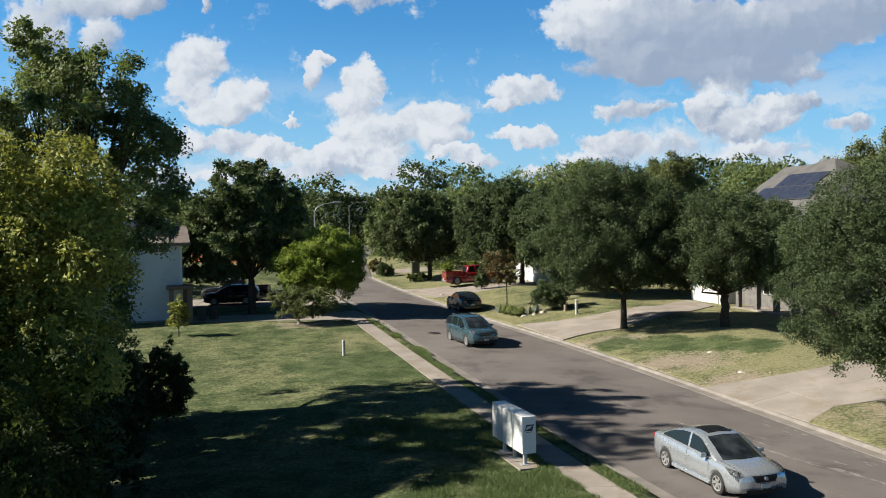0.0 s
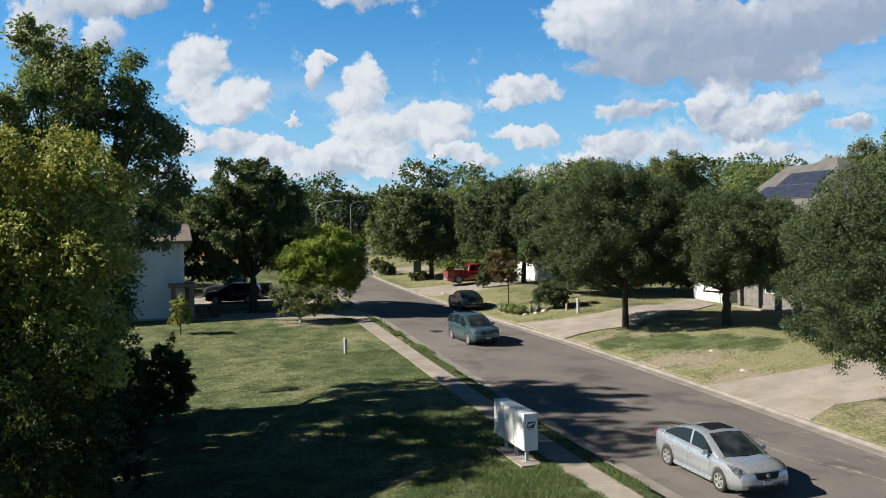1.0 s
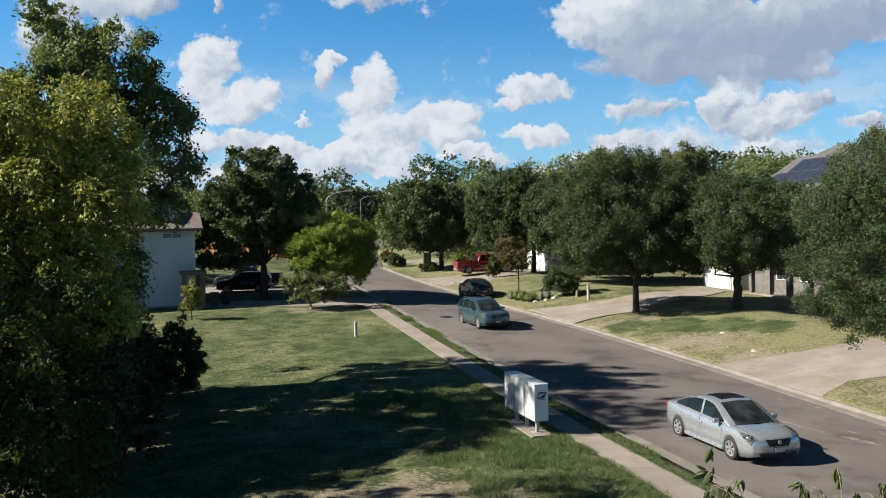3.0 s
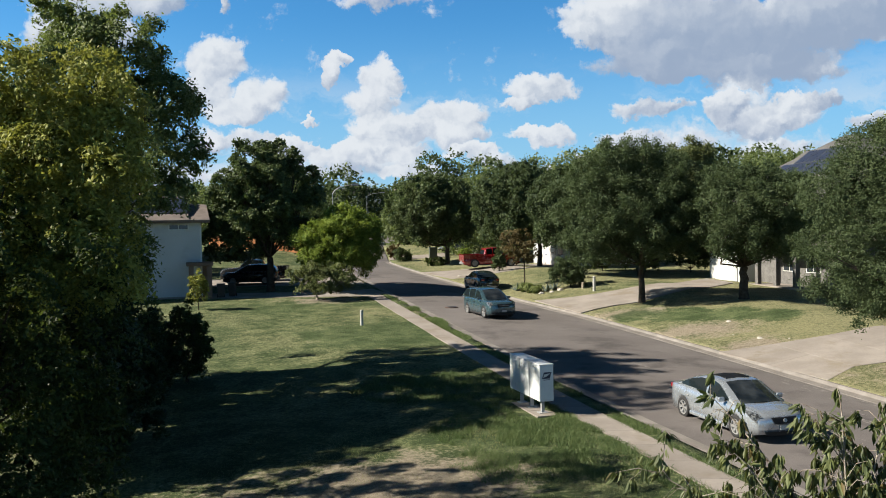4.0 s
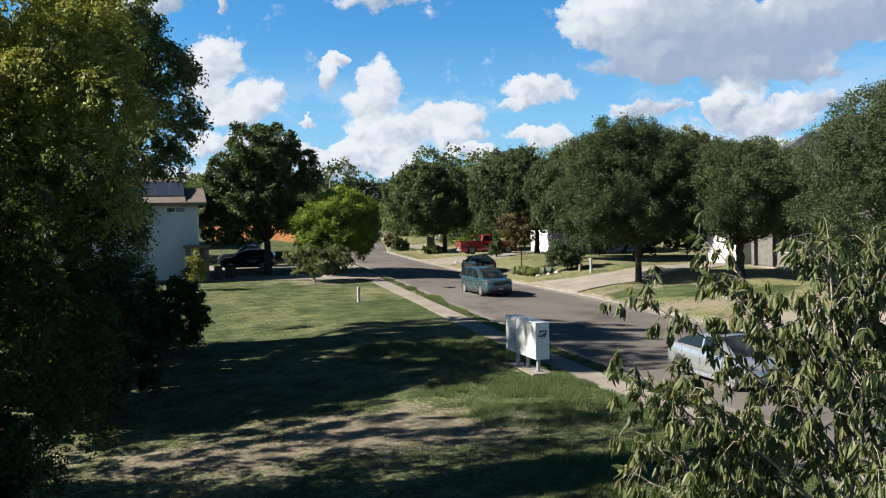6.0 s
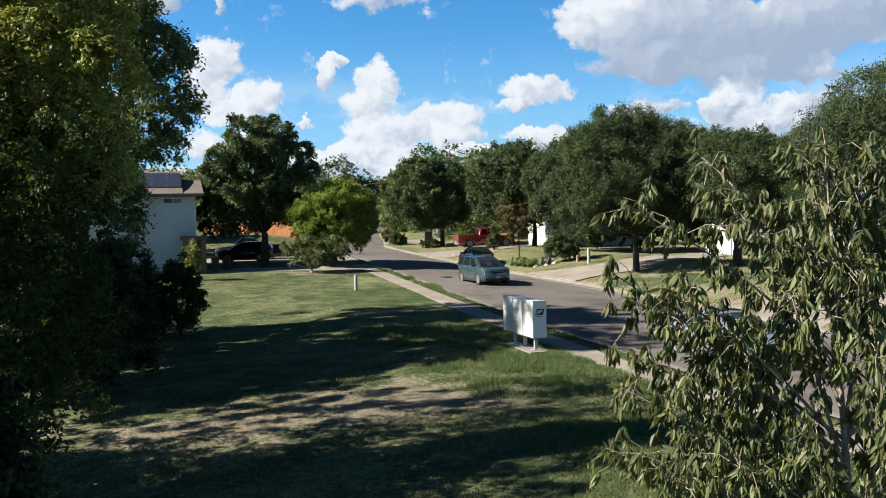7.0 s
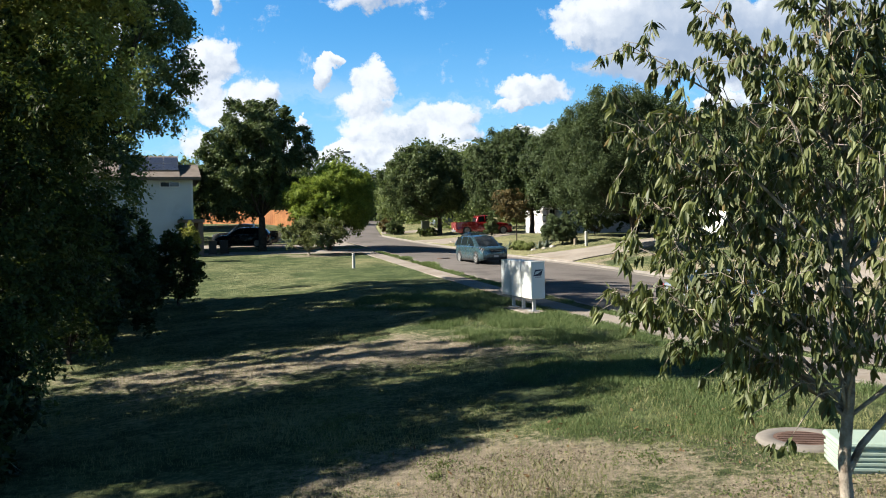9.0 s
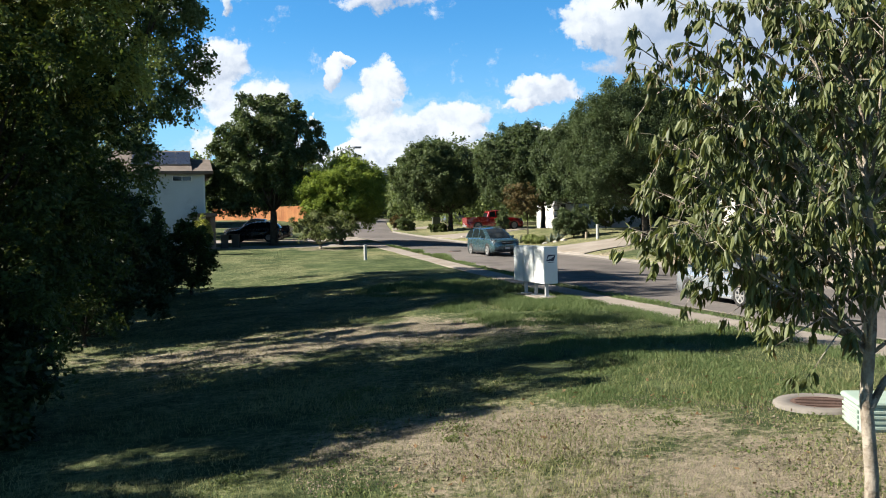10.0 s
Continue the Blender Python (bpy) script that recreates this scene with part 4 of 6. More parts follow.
M_FENCE = surface("orange_cedar", (0.46, 0.16, 0.045), (0.58, 0.24, 0.075), 0.8, big=1.0, small=8.0, grain=0.3, per_object=0.12)
M_BLUE = surface("blue_plastic", (0.012, 0.06, 0.22), (0.02, 0.085, 0.28), 0.5)
M_DARKBIN = surface("brown_plastic", (0.022, 0.018, 0.017), (0.034, 0.028, 0.025), 0.7)
M_MINT = surface("mint_green_paint", (0.36, 0.47, 0.40), (0.44, 0.55, 0.47), 0.6, big=2.0, small=12.0, grain=0.12, stain=(0.33, 0.38, 0.31), stain_scale=1.5)
M_IRON = surface("rusty_iron", (0.12, 0.07, 0.055), (0.18, 0.11, 0.085), 0.8, metal=0.3, big=3.0, small=30.0, grain=0.3)
M_TYRE = surface("tyre_rubber", (0.012, 0.012, 0.013), (0.022, 0.022, 0.023), 0.85)
M_RIM = surface("alloy", (0.40, 0.40, 0.40), (0.50, 0.50, 0.50), 0.35, metal=0.3)
M_CARGLASS = glass_material("car_glass", (0.008, 0.012, 0.014), spec=0.22, coat=0.0)
M_SCREEN = surface("windscreen_glass", (0.010, 0.014, 0.016), (0.075, 0.085, 0.09), 0.04, big=1.1, small=5.0, grain=0.1, spec=0.8, coat=0.3)
M_TAIL = surface("red_lens", (0.30, 0.012, 0.012), (0.36, 0.02, 0.02), 0.15, coat=0.6)
M_HEAD = surface("clear_lens", (0.03, 0.033, 0.036), (0.34, 0.36, 0.38), 0.08, big=9.0, coat=1.0)
M_BLACK = surface("black_plastic", (0.012, 0.012, 0.013), (0.02, 0.02, 0.021), 0.55)
M_PLATE = surface("number_plate", (0.5, 0.5, 0.48), (0.6, 0.6, 0.58), 0.5)
M_STONE = surface("pale_stone", (0.50, 0.46, 0.40), (0.62, 0.58, 0.52), 0.9, big=4.0, small=25.0, grain=0.2)
M_GALV = surface("galvanised", (0.36, 0.37, 0.38), (0.44, 0.45, 0.46), 0.5, metal=0.6)
M_GREYPOST = surface("grey_plastic", (0.48, 0.49, 0.47), (0.58, 0.58, 0.55), 0.7, small=12.0, grain=0.1)
M_CABINET = surface("dark_green_paint_metal", (0.07, 0.085, 0.06), (0.11, 0.125, 0.09), 0.6)
M_ROCKTAN = surface("tan_plastic", (0.36, 0.30, 0.22), (0.44, 0.37, 0.28), 0.8)


def paint(name, c, metal=0.4, coat=1.0):
    return surface(name, tuple(v * 0.93 for v in c), c, 0.26, metal=metal, big=0.8, small=5.0, grain=0.04, coat=coat)


def prism(bm, outline, y0, y1):
    """Extrude an (x, z) outline along y."""
    a = [bm.verts.new((x, y0, z)) for x, z in outline]
    b = [bm.verts.new((x, y1, z)) for x, z in outline]
    bm.faces.new(a)
    bm.faces.new(b[::-1])
    n = len(a)
    for i in range(n):
        bm.faces.new((a[i], b[i], b[(i + 1) % n], a[(i + 1) % n]))
    bmesh.ops.recalc_face_normals(bm, faces=bm.faces)
    return bm


# ---- mailboxes ----
def mailboxes():
    ang = math.degrees(math.atan2(2.47, -0.79))          # the row runs along the footpath
    ux, uy = math.cos(radians(ang)), math.sin(radians(ang))
    x0, y0 = 2.34, 26.5
    pad = base("mailbox_pad", x0, y0, top(x0, y0), ang, "pale concrete pad under the mailboxes", "concrete pad")
    for i in range(3):
        part("slab", boxed(-0.12 + i * 0.87, -0.6, -0.1, 0.72 + i * 0.87, 0.14, 0.035, 0.012), M_CONCRETE, pad)
    for i in range(3):
        sx = i * 0.865
        r = base("cluster_mailbox", x0 + ux * sx, y0 + uy * sx, top(x0, y0) + 0.034, ang, "grey-white steel cluster mailbox on a pedestal", "mailbox", "row of mailboxes")
        w = 0.80 if i < 2 else 0.84
        part("cabinet", boxed(0.0, -0.46, 0.42, w, 0.0, 1.55, 0.012), M_STEEL, r, smooth=False)
        part("cap", boxed(-0.012, -0.475, 1.552, w + 0.012, 0.015, 1.585, 0.01), M_STEEL, r, "thin lid")
        part("back_panel", boxed(0.03, 0.002, 0.46, w - 0.03, 0.012, 1.50, 0.004), M_STEEL, r)
        part("pedestal", boxed(0.30, -0.28, 0.02, 0.40, -0.18, 0.418, 0.008), M_STEEL_EDGE, r, "square steel pedestal")
        part("foot_plate", boxed(0.215, -0.38, 0.0, 0.485, -0.08, 0.018, 0.004), M_STEEL_EDGE, r)
        for j in range(4):
            for c in range(2):
                part("door", boxed(0.03 + c * (w / 2 - 0.01), -0.474, 0.47 + j * 0.255, w / 2 + c * (w / 2 - 0.03), -0.462, 0.705 + j * 0.255, 0.003), M_STEEL, r)
        if i == 0:
            lg = part("emblem", prism(bmesh.new(), [(0, 0), (0.26, 0), (0.32, 0.20), (0.06, 0.20)], -0.0, 0.003), M_NAVY, r, "dark blue emblem plate")
            lg.matrix_basis = pose(-0.004, -0.08, 1.13, 0, 0, -90)
            wing = part("emblem_wing", prism(bmesh.new(), [(0.03, 0.03), (0.16, 0.075), (0.29, 0.17), (0.08, 0.14)], -0.0, 0.002), M_WHITE, r, "pale wing shape on the emblem")
            wing.matrix_basis = pose(-0.0075, -0.08, 1.13, 0, 0, -90)
            part("caption_bar", boxed(-0.003, -0.35, 1.085, 0.0, -0.13, 1.105), M_NAVY, r, "thin dark bar of small lettering")


mailboxes()


# ---- posts and covers in the lawns ----
def marker_post(x, y, h, r, mat, label):
    t = base("marker_post", x, y, top(x, y), 0, label, "marker post")
    bm = drum(bmesh.new(), 0, 0, -0.1, h, r, seg=18)
    part("post", bm, mat, t, smooth=False)
    bm = drum(bmesh.new(), 0, 0, h, h + 0.03, r * 1.08, r * 0.7, seg=18)
    part("cap", bm, mat, t)


marker_post(-5.58, 47.1, 0.82, 0.085, M_GREYPOST, "pale grey plastic utility marker on the lawn")
marker_post(9.3, 60.5, 1.0, 0.10, M_GREYPOST, "pale utility marker post beside a driveway")
marker_post(8.75, 62.2, 0.42, 0.10, M_ROCKTAN, "short tan utility pedestal beside a bush")


def manhole():
    x, y = 4.38, 10.75
    t = base("manhole", x, y, top(x, y) - 0.035, 0, "round concrete manhole ring with a rusty lid", "manhole")
    bm = bmesh.new()
    n = 40
    prof = [(0.36, 0.05), (0.39, 0.07), (0.55, 0.07), (0.585, 0.045), (0.59, -0.1)]
    rings = [[bm.verts.new((r * math.cos(6.28318 * i / n), r * math.sin(6.28318 * i / n), z)) for i in range(n)] for r, z in prof]
    for a, b in zip(rings, rings[1:]):
        for i in range(n):
            bm.faces.new((a[i], b[i], b[(i + 1) % n], a[(i + 1) % n]))
    part("ring", bm, M_KERB, t, "worn concrete ring", True)
    bm = drum(bmesh.new(), 0, 0, -0.05, 0.06, 0.375, seg=36)
    lid = part("lid", bm, M_IRON, t, "rusty brown iron lid")
    for i in range(-3, 4):
        hw = math.sqrt(max(0.0, 0.33 ** 2 - (i * 0.09) ** 2))
        part("ridge", boxed(-hw, i * 0.09 - 0.012, 0.0605, hw, i * 0.09 + 0.012, 0.068), M_IRON, lid)


manhole()


def utility_box():
    x, y = 4.72, 9.55
    t = base("utility_box", x, y, top(x, y), -8, "pale green louvred utility box on the grass", "utility box")
    part("housing", boxed(-0.48, -0.32, -0.05, 0.48, 0.32, 0.30, 0.05), M_MINT, t)
    part("lid", boxed(-0.505, -0.345, 0.265, 0.505, 0.345, 0.335, 0.03), M_MINT, t, "overhanging rounded lid")
    for i in range(4):
        part("slat", boxed(-0.44, -0.336, 0.02 + i * 0.058, 0.44, -0.318, 0.056 + i * 0.058, 0.006), M_MINT, t)
        part("slat", boxed(-0.498, -0.28, 0.02 + i * 0.058, -0.478, 0.28, 0.056 + i * 0.058, 0.006), M_MINT, t)


utility_box()


def road_cover(x, y):
    t = base("road_manhole_cover", x, y, float(road_top(x, y)) + 0.10, 0, "dark iron manhole cover in the asphalt", "manhole cover")
    part("frame", drum(bmesh.new(), 0, 0, -0.06, 0.006, 0.42, seg=28), M_IRON, t)
    part("lid", drum(bmesh.new(), 0, 0, -0.05, 0.012, 0.36, seg=28), M_BLACK, t)


road_cover(-0.71, 54.9)


# ---- vehicles ----
def car(name, label, category, x, y, turn, paint_mat, L, W, deck, roof, glass, axles, R, z=None, group="", bed=None, plate=True, clad=None, bow=0.17):
    """A car whose nose points along +x before turning. deck: (x, z) line of bonnet, belt and boot; roof: (x, z) of the glasshouse;
    glass: (rear glass end, B pillar, windscreen top); axles: x of both axles; R: tyre radius; bow: how far the nose and tail round back to their corners."""
    z = float(road_top(x, y)) + 0.05 if z is None else z
    t = base(name, x, y, z, turn, label, category, group)
    dk, rf = np.array(deck, float), np.array(roof, float)
    xs = np.unique(np.concatenate([np.linspace(-L / 2, L / 2, 61), [-L / 2 + 0.05, L / 2 - 0.05]]))
    ends = np.abs(xs) / (L / 2)
    hw = W / 2 * (1 - 0.05 * ends ** 3 - 0.13 * np.clip((ends - 0.80) / 0.20, 0, 1) ** 2.2)
    zt = np.interp(xs, dk[:, 0], dk[:, 1])
    zb = 0.19 + 0.10 * (np.abs(xs) / (L / 2)) ** 10
    arch = zb.copy()
    for ax in axles:
        q = (R * 1.13) ** 2 - (xs - ax) ** 2
        arch = np.maximum(arch, np.where(q > 0, R + np.sqrt(np.maximum(q, 0)), 0))
    arch = np.minimum(arch, zt - 0.12)
    sec = []
    for a, w, b, lo, h in zip(xs, hw, arch, zb, zt):
        half = [(0.0, lo), (w * 0.78, lo), (w * 0.97, b), (w, max(b + 0.02, lo + (h - lo) * 0.42)), (w * 0.995, max(b + 0.04, lo + (h - lo) * 0.66)), (w * 0.965, h - 0.07), (w * 0.90, h - 0.012), (w * 0.55, h + 0.012), (0.0, h + 0.02)]
        sec.append([(a, yy, zz) for yy, zz in half] + [(a, -yy, zz) for yy, zz in half[-2:0:-1]])
    sec = np.array(sec)
    rounding = bow * np.sign(xs) * np.clip((ends - 0.55) / 0.45, 0, 1) ** 1.6
    sec[:, :, 0] -= rounding[:, None] * (sec[:, :, 1] / (W / 2)) ** 2
    m, n = sec.shape[:2]
    bm = bmesh.new()
    vv = [[bm.verts.new(p) for p in row] for row in sec]
    for i in range(m - 1):
        for j in range(n):
            bm.faces.new((vv[i][j], vv[i][(j + 1) % n], vv[i + 1][(j + 1) % n], vv[i + 1][j]))
    bm.faces.new(vv[0][::-1])
    bm.faces.new(vv[-1])
    bmesh.ops.recalc_face_normals(bm, faces=bm.faces)
    part("body", bm, paint_mat, t, smooth=True)
    # glasshouse
    posts = [glass[1]] + ([glass[1] - 0.98] if rf[0, 0] < glass[1] - 1.9 else [])
    gx = np.unique(np.concatenate([np.linspace(rf[0, 0], rf[-1, 0], 37), rf[:, 0], glass, [q + o for q in posts for o in (-0.045, 0.045)]]))
    bz = np.interp(gx, dk[:, 0], dk[:, 1]) - 0.02
    rz = np.maximum(np.interp(gx, rf[:, 0], rf[:, 1]), bz + 0.025)
    hm = (rz - bz).max()
    bw = W / 2 * 0.90 * np.ones_like(gx)
    tw = W / 2 * (0.71 + 0.17 * (1 - (rz - bz) / hm))
    g_rear, g_b, g_front = glass
    groups = {"roof": [], "windscreen": [], "rear_window": [], "window_a": [], "window_b": [], "window_c": [], "window_d": []}
    up = (rz - bz)
    lower, upper = np.minimum(0.05, up * 0.3), np.maximum(up - 0.065, up * 0.5)
    def side(h):
        return bw + (tw * 1.03 - bw) * h / np.maximum(up, 0.01) + 0.03 * np.sin(np.pi * np.clip(h / np.maximum(up, 0.01), 0, 1))
    half = [(bw, bz), (side(lower), bz + lower), (side(upper), bz + upper), (tw * 0.97, rz - 0.022), (tw * 0.80, rz)]
    cols = [np.stack([gx, q, h], 1) for q, h in half] + [np.stack([gx, 0 * tw, rz + 0.03], 1)] + [np.stack([gx, -q, h], 1) for q, h in half[::-1]]
    lead = 0.15 * np.clip((gx - g_front + 0.15) / (rf[-1, 0] - g_front + 0.15), 0, 1) - 0.10 * np.clip((g_rear + 0.1 - gx) / (g_rear + 0.1 - rf[0, 0] + 0.01), 0, 1)
    for c in cols:
        c[:, 0] += lead * (1 - (c[:, 1] / bw) ** 2)
    pillar = 0.045
    for i in range(len(gx) - 1):
        mx = (gx[i] + gx[i + 1]) / 2
        for j in range(10):
            quad = [cols[j][i], cols[j][i + 1], cols[j + 1][i + 1], cols[j + 1][i]]
            key = "roof"
            if 4 <= j <= 5:
                if mx > g_front + 0.03:
                    key = "windscreen"
                elif mx < g_rear - 0.03:
                    key = "rear_window"
            elif j in (1, 8) and rf[0, 0] + 0.22 < mx < rf[-1, 0] - 0.22 and min(abs(mx - q) for q in posts) > pillar:
                key = {(1, True): "window_a", (1, False): "window_b", (8, True): "window_c", (8, False): "window_d"}[(j, mx > g_b)]
            groups[key].append(quad)
    for key, quads in groups.items():
        if not quads:
            continue
        bm = bmesh.new()
        for q in quads:
            bm.faces.new([bm.verts.new(p) for p in q])
        bmesh.ops.remove_doubles(bm, verts=bm.verts, dist=0.0005)
        bmesh.ops.recalc_face_normals(bm, faces=bm.faces)
        nm = "side_window" if key.startswith("window_") else key
        part(nm, bm, {"roof": paint_mat, "windscreen": M_SCREEN}.get(key, M_CARGLASS), t, smooth=True)
    if bed:
        b0, b1, bz1 = bed
        wv = W / 2
        for s in (-1, 1):
            part("bed_side", boxed(b0, s * wv * 0.97 - 0.04, 0.8, b1, s * wv * 0.97 + 0.04, bz1, 0.02), paint_mat, t)
        part("tailgate", boxed(b0 - 0.02, -wv * 0.92, 0.62, b0 + 0.05, wv * 0.92, bz1 - 0.01, 0.02), paint_mat, t)
        part("bed_floor", boxed(b0 + 0.06, -wv * 0.9, 0.86, b1, wv * 0.9, 0.905), M_BLACK, t)
    # wheels
    for ax in axles:
        for s in (-1, 1):
            bm = bmesh.new()
            k = 28
            prof = [(R * 0.62, 0.0), (R * 0.70, 0.012), (R * 0.95, 0.012), (R, -0.02), (R, -0.17), (R * 0.93, -0.2), (R * 0.5, -0.2)]
            rg = [[bm.verts.new((r * math.cos(6.28318 * i / k), s * q, r * math.sin(6.28318 * i / k))) for i in range(k)] for r, q in prof]
            for a, b in zip(rg, rg[1:]):
                for i in range(k):
                    bm.faces.new((a[i], b[i], b[(i + 1) % k], a[(i + 1) % k]))
            bmesh.ops.recalc_face_normals(bm, faces=bm.faces)
            wh = part("wheel", bm, M_TYRE, t, smooth=True)
            wh.matrix_basis = pose(ax, s * (W / 2 - 0.02), R)
            bm = bmesh.new()
            mm = Matrix.Rotation(radians(90), 4, "X")
            bmesh.ops.create_cone(bm, cap_ends=True, segments=28, radius1=R * 0.66, radius2=R * 0.66, depth=0.02, matrix=Matrix.Translation((0, -s * 0.06, 0)) @ mm)
            part("hub_disc", bm, M_GALV, wh, "dull grey disc")
            bm = bmesh.new()
            for i in range(6):
                for da in (-0.13, 0.13):
                    mt = Matrix.Rotation(6.28318 * i / 6 + da, 4, "Y") @ Matrix.Translation((R * 0.36, -s * 0.015, 0)) @ Matrix.Diagonal((R * 0.56, 0.03, R * 0.085, 1))
                    bmesh.ops.create_cube(bm, size=1, matrix=mt)
            lip = [[bm.verts.new((r * math.cos(6.28318 * i / k), s * q, r * math.sin(6.28318 * i / k))) for i in range(k)] for r, q in ((R * 0.70, -0.035), (R * 0.69, 0.008), (R * 0.61, 0.006), (R * 0.59, -0.03))]
            for a, b in zip(lip, lip[1:]):
                for i in range(k):
                    bm.faces.new((a[i], a[(i + 1) % k], b[(i + 1) % k], b[i]))
            bmesh.ops.create_cone(bm, cap_ends=True, segments=16, radius1=R * 0.16, radius2=R * 0.16, depth=0.04, matrix=Matrix.Translation((0, -s * 0.02, 0)) @ mm)
            part("rim", bm, M_RIM, wh, "bright alloy spokes")
    # lamps, grille, bumpers, mirrors
    fz, rz2 = float(np.interp(L / 2 - 0.2, dk[:, 0], dk[:, 1])), float(np.interp(-L / 2 + 0.1, dk[:, 0], dk[:, 1]))
    for s in (-1, 1):
        ym = s * W * 0.255
        rows = []
        for q, i in enumerate(range(int(np.argmin(np.abs(xs - L / 2 + 0.62))), m - 1)):
            line = np.array([sec[i][c] for c in (3, 4, 5, 6, 7)]) * (1, s, 1)
            far = (xs[i] - (L / 2 - 0.62)) / 0.62
            lo, hi = 2.3 - 1.5 * far, 2.75 + 0.55 * min(1.0, far * 1.6)
            rows.append([[np.interp(w, range(5), line[:, c]) + o for c, o in enumerate((0.008 * far, s * 0.006, 0.007))] for w in np.linspace(lo, hi, 7)])
        bm = bmesh.new()
        hv = [[bm.verts.new(p) for p in row] for row in rows]
        for a, b in zip(hv, hv[1:]):
            for c in range(6):
                bm.faces.new((a[c], b[c], b[c + 1], a[c + 1]))
        bmesh.ops.solidify(bm, geom=bm.faces[:], thickness=0.02)
        bmesh.ops.recalc_face_normals(bm, faces=bm.faces)
        part("headlight", bm, M_HEAD, t, smooth=True)
        part("tail_light", boxed(-L / 2 + 0.03, min(ym, ym + s * 0.27), rz2 - 0.20, -L / 2 + 0.25, max(ym, ym + s * 0.27), rz2 - 0.05, 0.03), M_TAIL, t)
        mx = rf[-1, 0] - 0.42
        mz = float(np.interp(mx, dk[:, 0], dk[:, 1]))
        part("mirror", boxed(mx - 0.07, s * W * 0.5 - 0.04 if s > 0 else s * W * 0.5 - 0.16, mz + 0.0, mx + 0.05, s * W * 0.5 + 0.16 if s > 0 else s * W * 0.5 + 0.04, mz + 0.13, 0.03), paint_mat, t)
        for dx in (g_b + 0.18, g_b - 0.85):
            part("door_handle", boxed(dx - 0.2, s * W * 0.497 - 0.012, mz - 0.19, dx - 0.04, s * W * 0.497 + 0.014, mz - 0.155, 0.008), M_RIM if clad is None else M_BLACK, t)
        part("sill", boxed(axles[0] + R * 1.2, s * W * 0.49 - 0.02, 0.2, axles[1] - R * 1.2, s * W * 0.49 + 0.03, 0.30, 0.02), M_BLACK if clad else paint_mat, t)
    for s in (-1, 1):
        for sx in (g_b, glass[2] + 0.62, max(rf[0, 0] + 0.32, axles[0] + R * 0.55)):
            i = int(np.argmin(np.abs(xs - sx)))
            col = sec[i][3:7] if arch[i] < 0.35 else sec[i][4:7]
            bm = bmesh.new()
            a = [bm.verts.new((sx - 0.006, s * (p[1] + 0.003), p[2])) for p in col]
            b = [bm.verts.new((sx + 0.006, s * (p[1] + 0.003), p[2])) for p in col]
            for q in range(len(col) - 1):
                bm.faces.new((a[q], b[q], b[q + 1], a[q + 1]))
            part("door_seam", bm, M_BLACK, t)
    for s in (-1, 1):
        pts = [(gx_, s * W * (0.40 - 0.035 * (gx_ - rf[-1, 0])), float(np.interp(gx_, dk[:, 0], dk[:, 1])) + 0.006) for gx_ in np.linspace(rf[-1, 0] + 0.05, L / 2 - 0.16, 9)]
        bm = bmesh.new()
        a = [bm.verts.new((q[0], q[1] - 0.006, q[2])) for q in pts]
        b = [bm.verts.new((q[0], q[1] + 0.006, q[2])) for q in pts]
        for q in range(len(pts) - 1):
            bm.faces.new((a[q], a[q + 1], b[q + 1], b[q]))
        part("bonnet_seam", bm, M_BLACK, t)

    def nose_panel(z0, z1, half0, half1, out=0.016):
        """A panel that follows the rounded nose between two heights, wider or narrower at its foot."""
        bm = bmesh.new()
        rows = []
        for k in range(5):
            zz = z0 + (z1 - z0) * k / 4
            w = half0 + (half1 - half0) * k / 4
            nx = float(np.interp(-zz, -dk[-4:, 1], dk[-4:, 0]))
            rows.append([bm.verts.new((nx + out - bow * (w * u / (W / 2)) ** 2, w * u, zz)) for u in np.linspace(-1, 1, 13)])
        for a, b in zip(rows, rows[1:]):
            for c in range(12):
                bm.faces.new((a[c], a[c + 1], b[c + 1], b[c]))
        bmesh.ops.solidify(bm, geom=bm.faces[:], thickness=0.03)
        bmesh.ops.recalc_face_normals(bm, faces=bm.faces)
        return bm

    part("grille", nose_panel(fz - 0.25, fz - 0.075, W * 0.165, W * 0.225), M_BLACK, t)
    if clad:
        part("grille_trim", nose_panel(fz - 0.17, fz - 0.15, W * 0.17, W * 0.18, 0.024), M_RIM, t, "bright metal bar")
    else:
        part("grille_trim", nose_panel(fz - 0.27, fz - 0.25, W * 0.16, W * 0.165, 0.024), M_RIM, t, "bright metal bar")
        bm = bmesh.new()
        drum(bm, 0, 0, -0.01, 0.012, 0.055, seg=18)
        em = part("emblem", bm, M_RIM, t, "bright round emblem")
        em.matrix_basis = pose(float(np.interp(-(fz - 0.155), -dk[-4:, 1], dk[-4:, 0])) + 0.022, 0, fz - 0.155, 0, 80, 0)
    part("lower_grille", nose_panel(0.25, 0.36, W * 0.30, W * 0.33), M_BLACK, t)
    if clad:
        part("bumper_cladding", nose_panel(0.30, 0.345, W * 0.40, W * 0.42, 0.01), clad, t)
    part("rear_bumper", boxed(-L / 2 - 0.03, -W * 0.37, 0.32, -L / 2 + 0.1, W * 0.37, 0.50, 0.03), clad or paint_mat, t)
    if plate:
        part("front_plate", boxed(L / 2 + 0.0, -0.15, 0.40, L / 2 + 0.018, 0.15, 0.52, 0.004), M_PLATE, t)
        part("rear_plate", boxed(-L / 2 - 0.045, -0.15, 0.53, -L / 2 + 0.0, 0.15, 0.66, 0.004), M_PLATE, t)
    return t


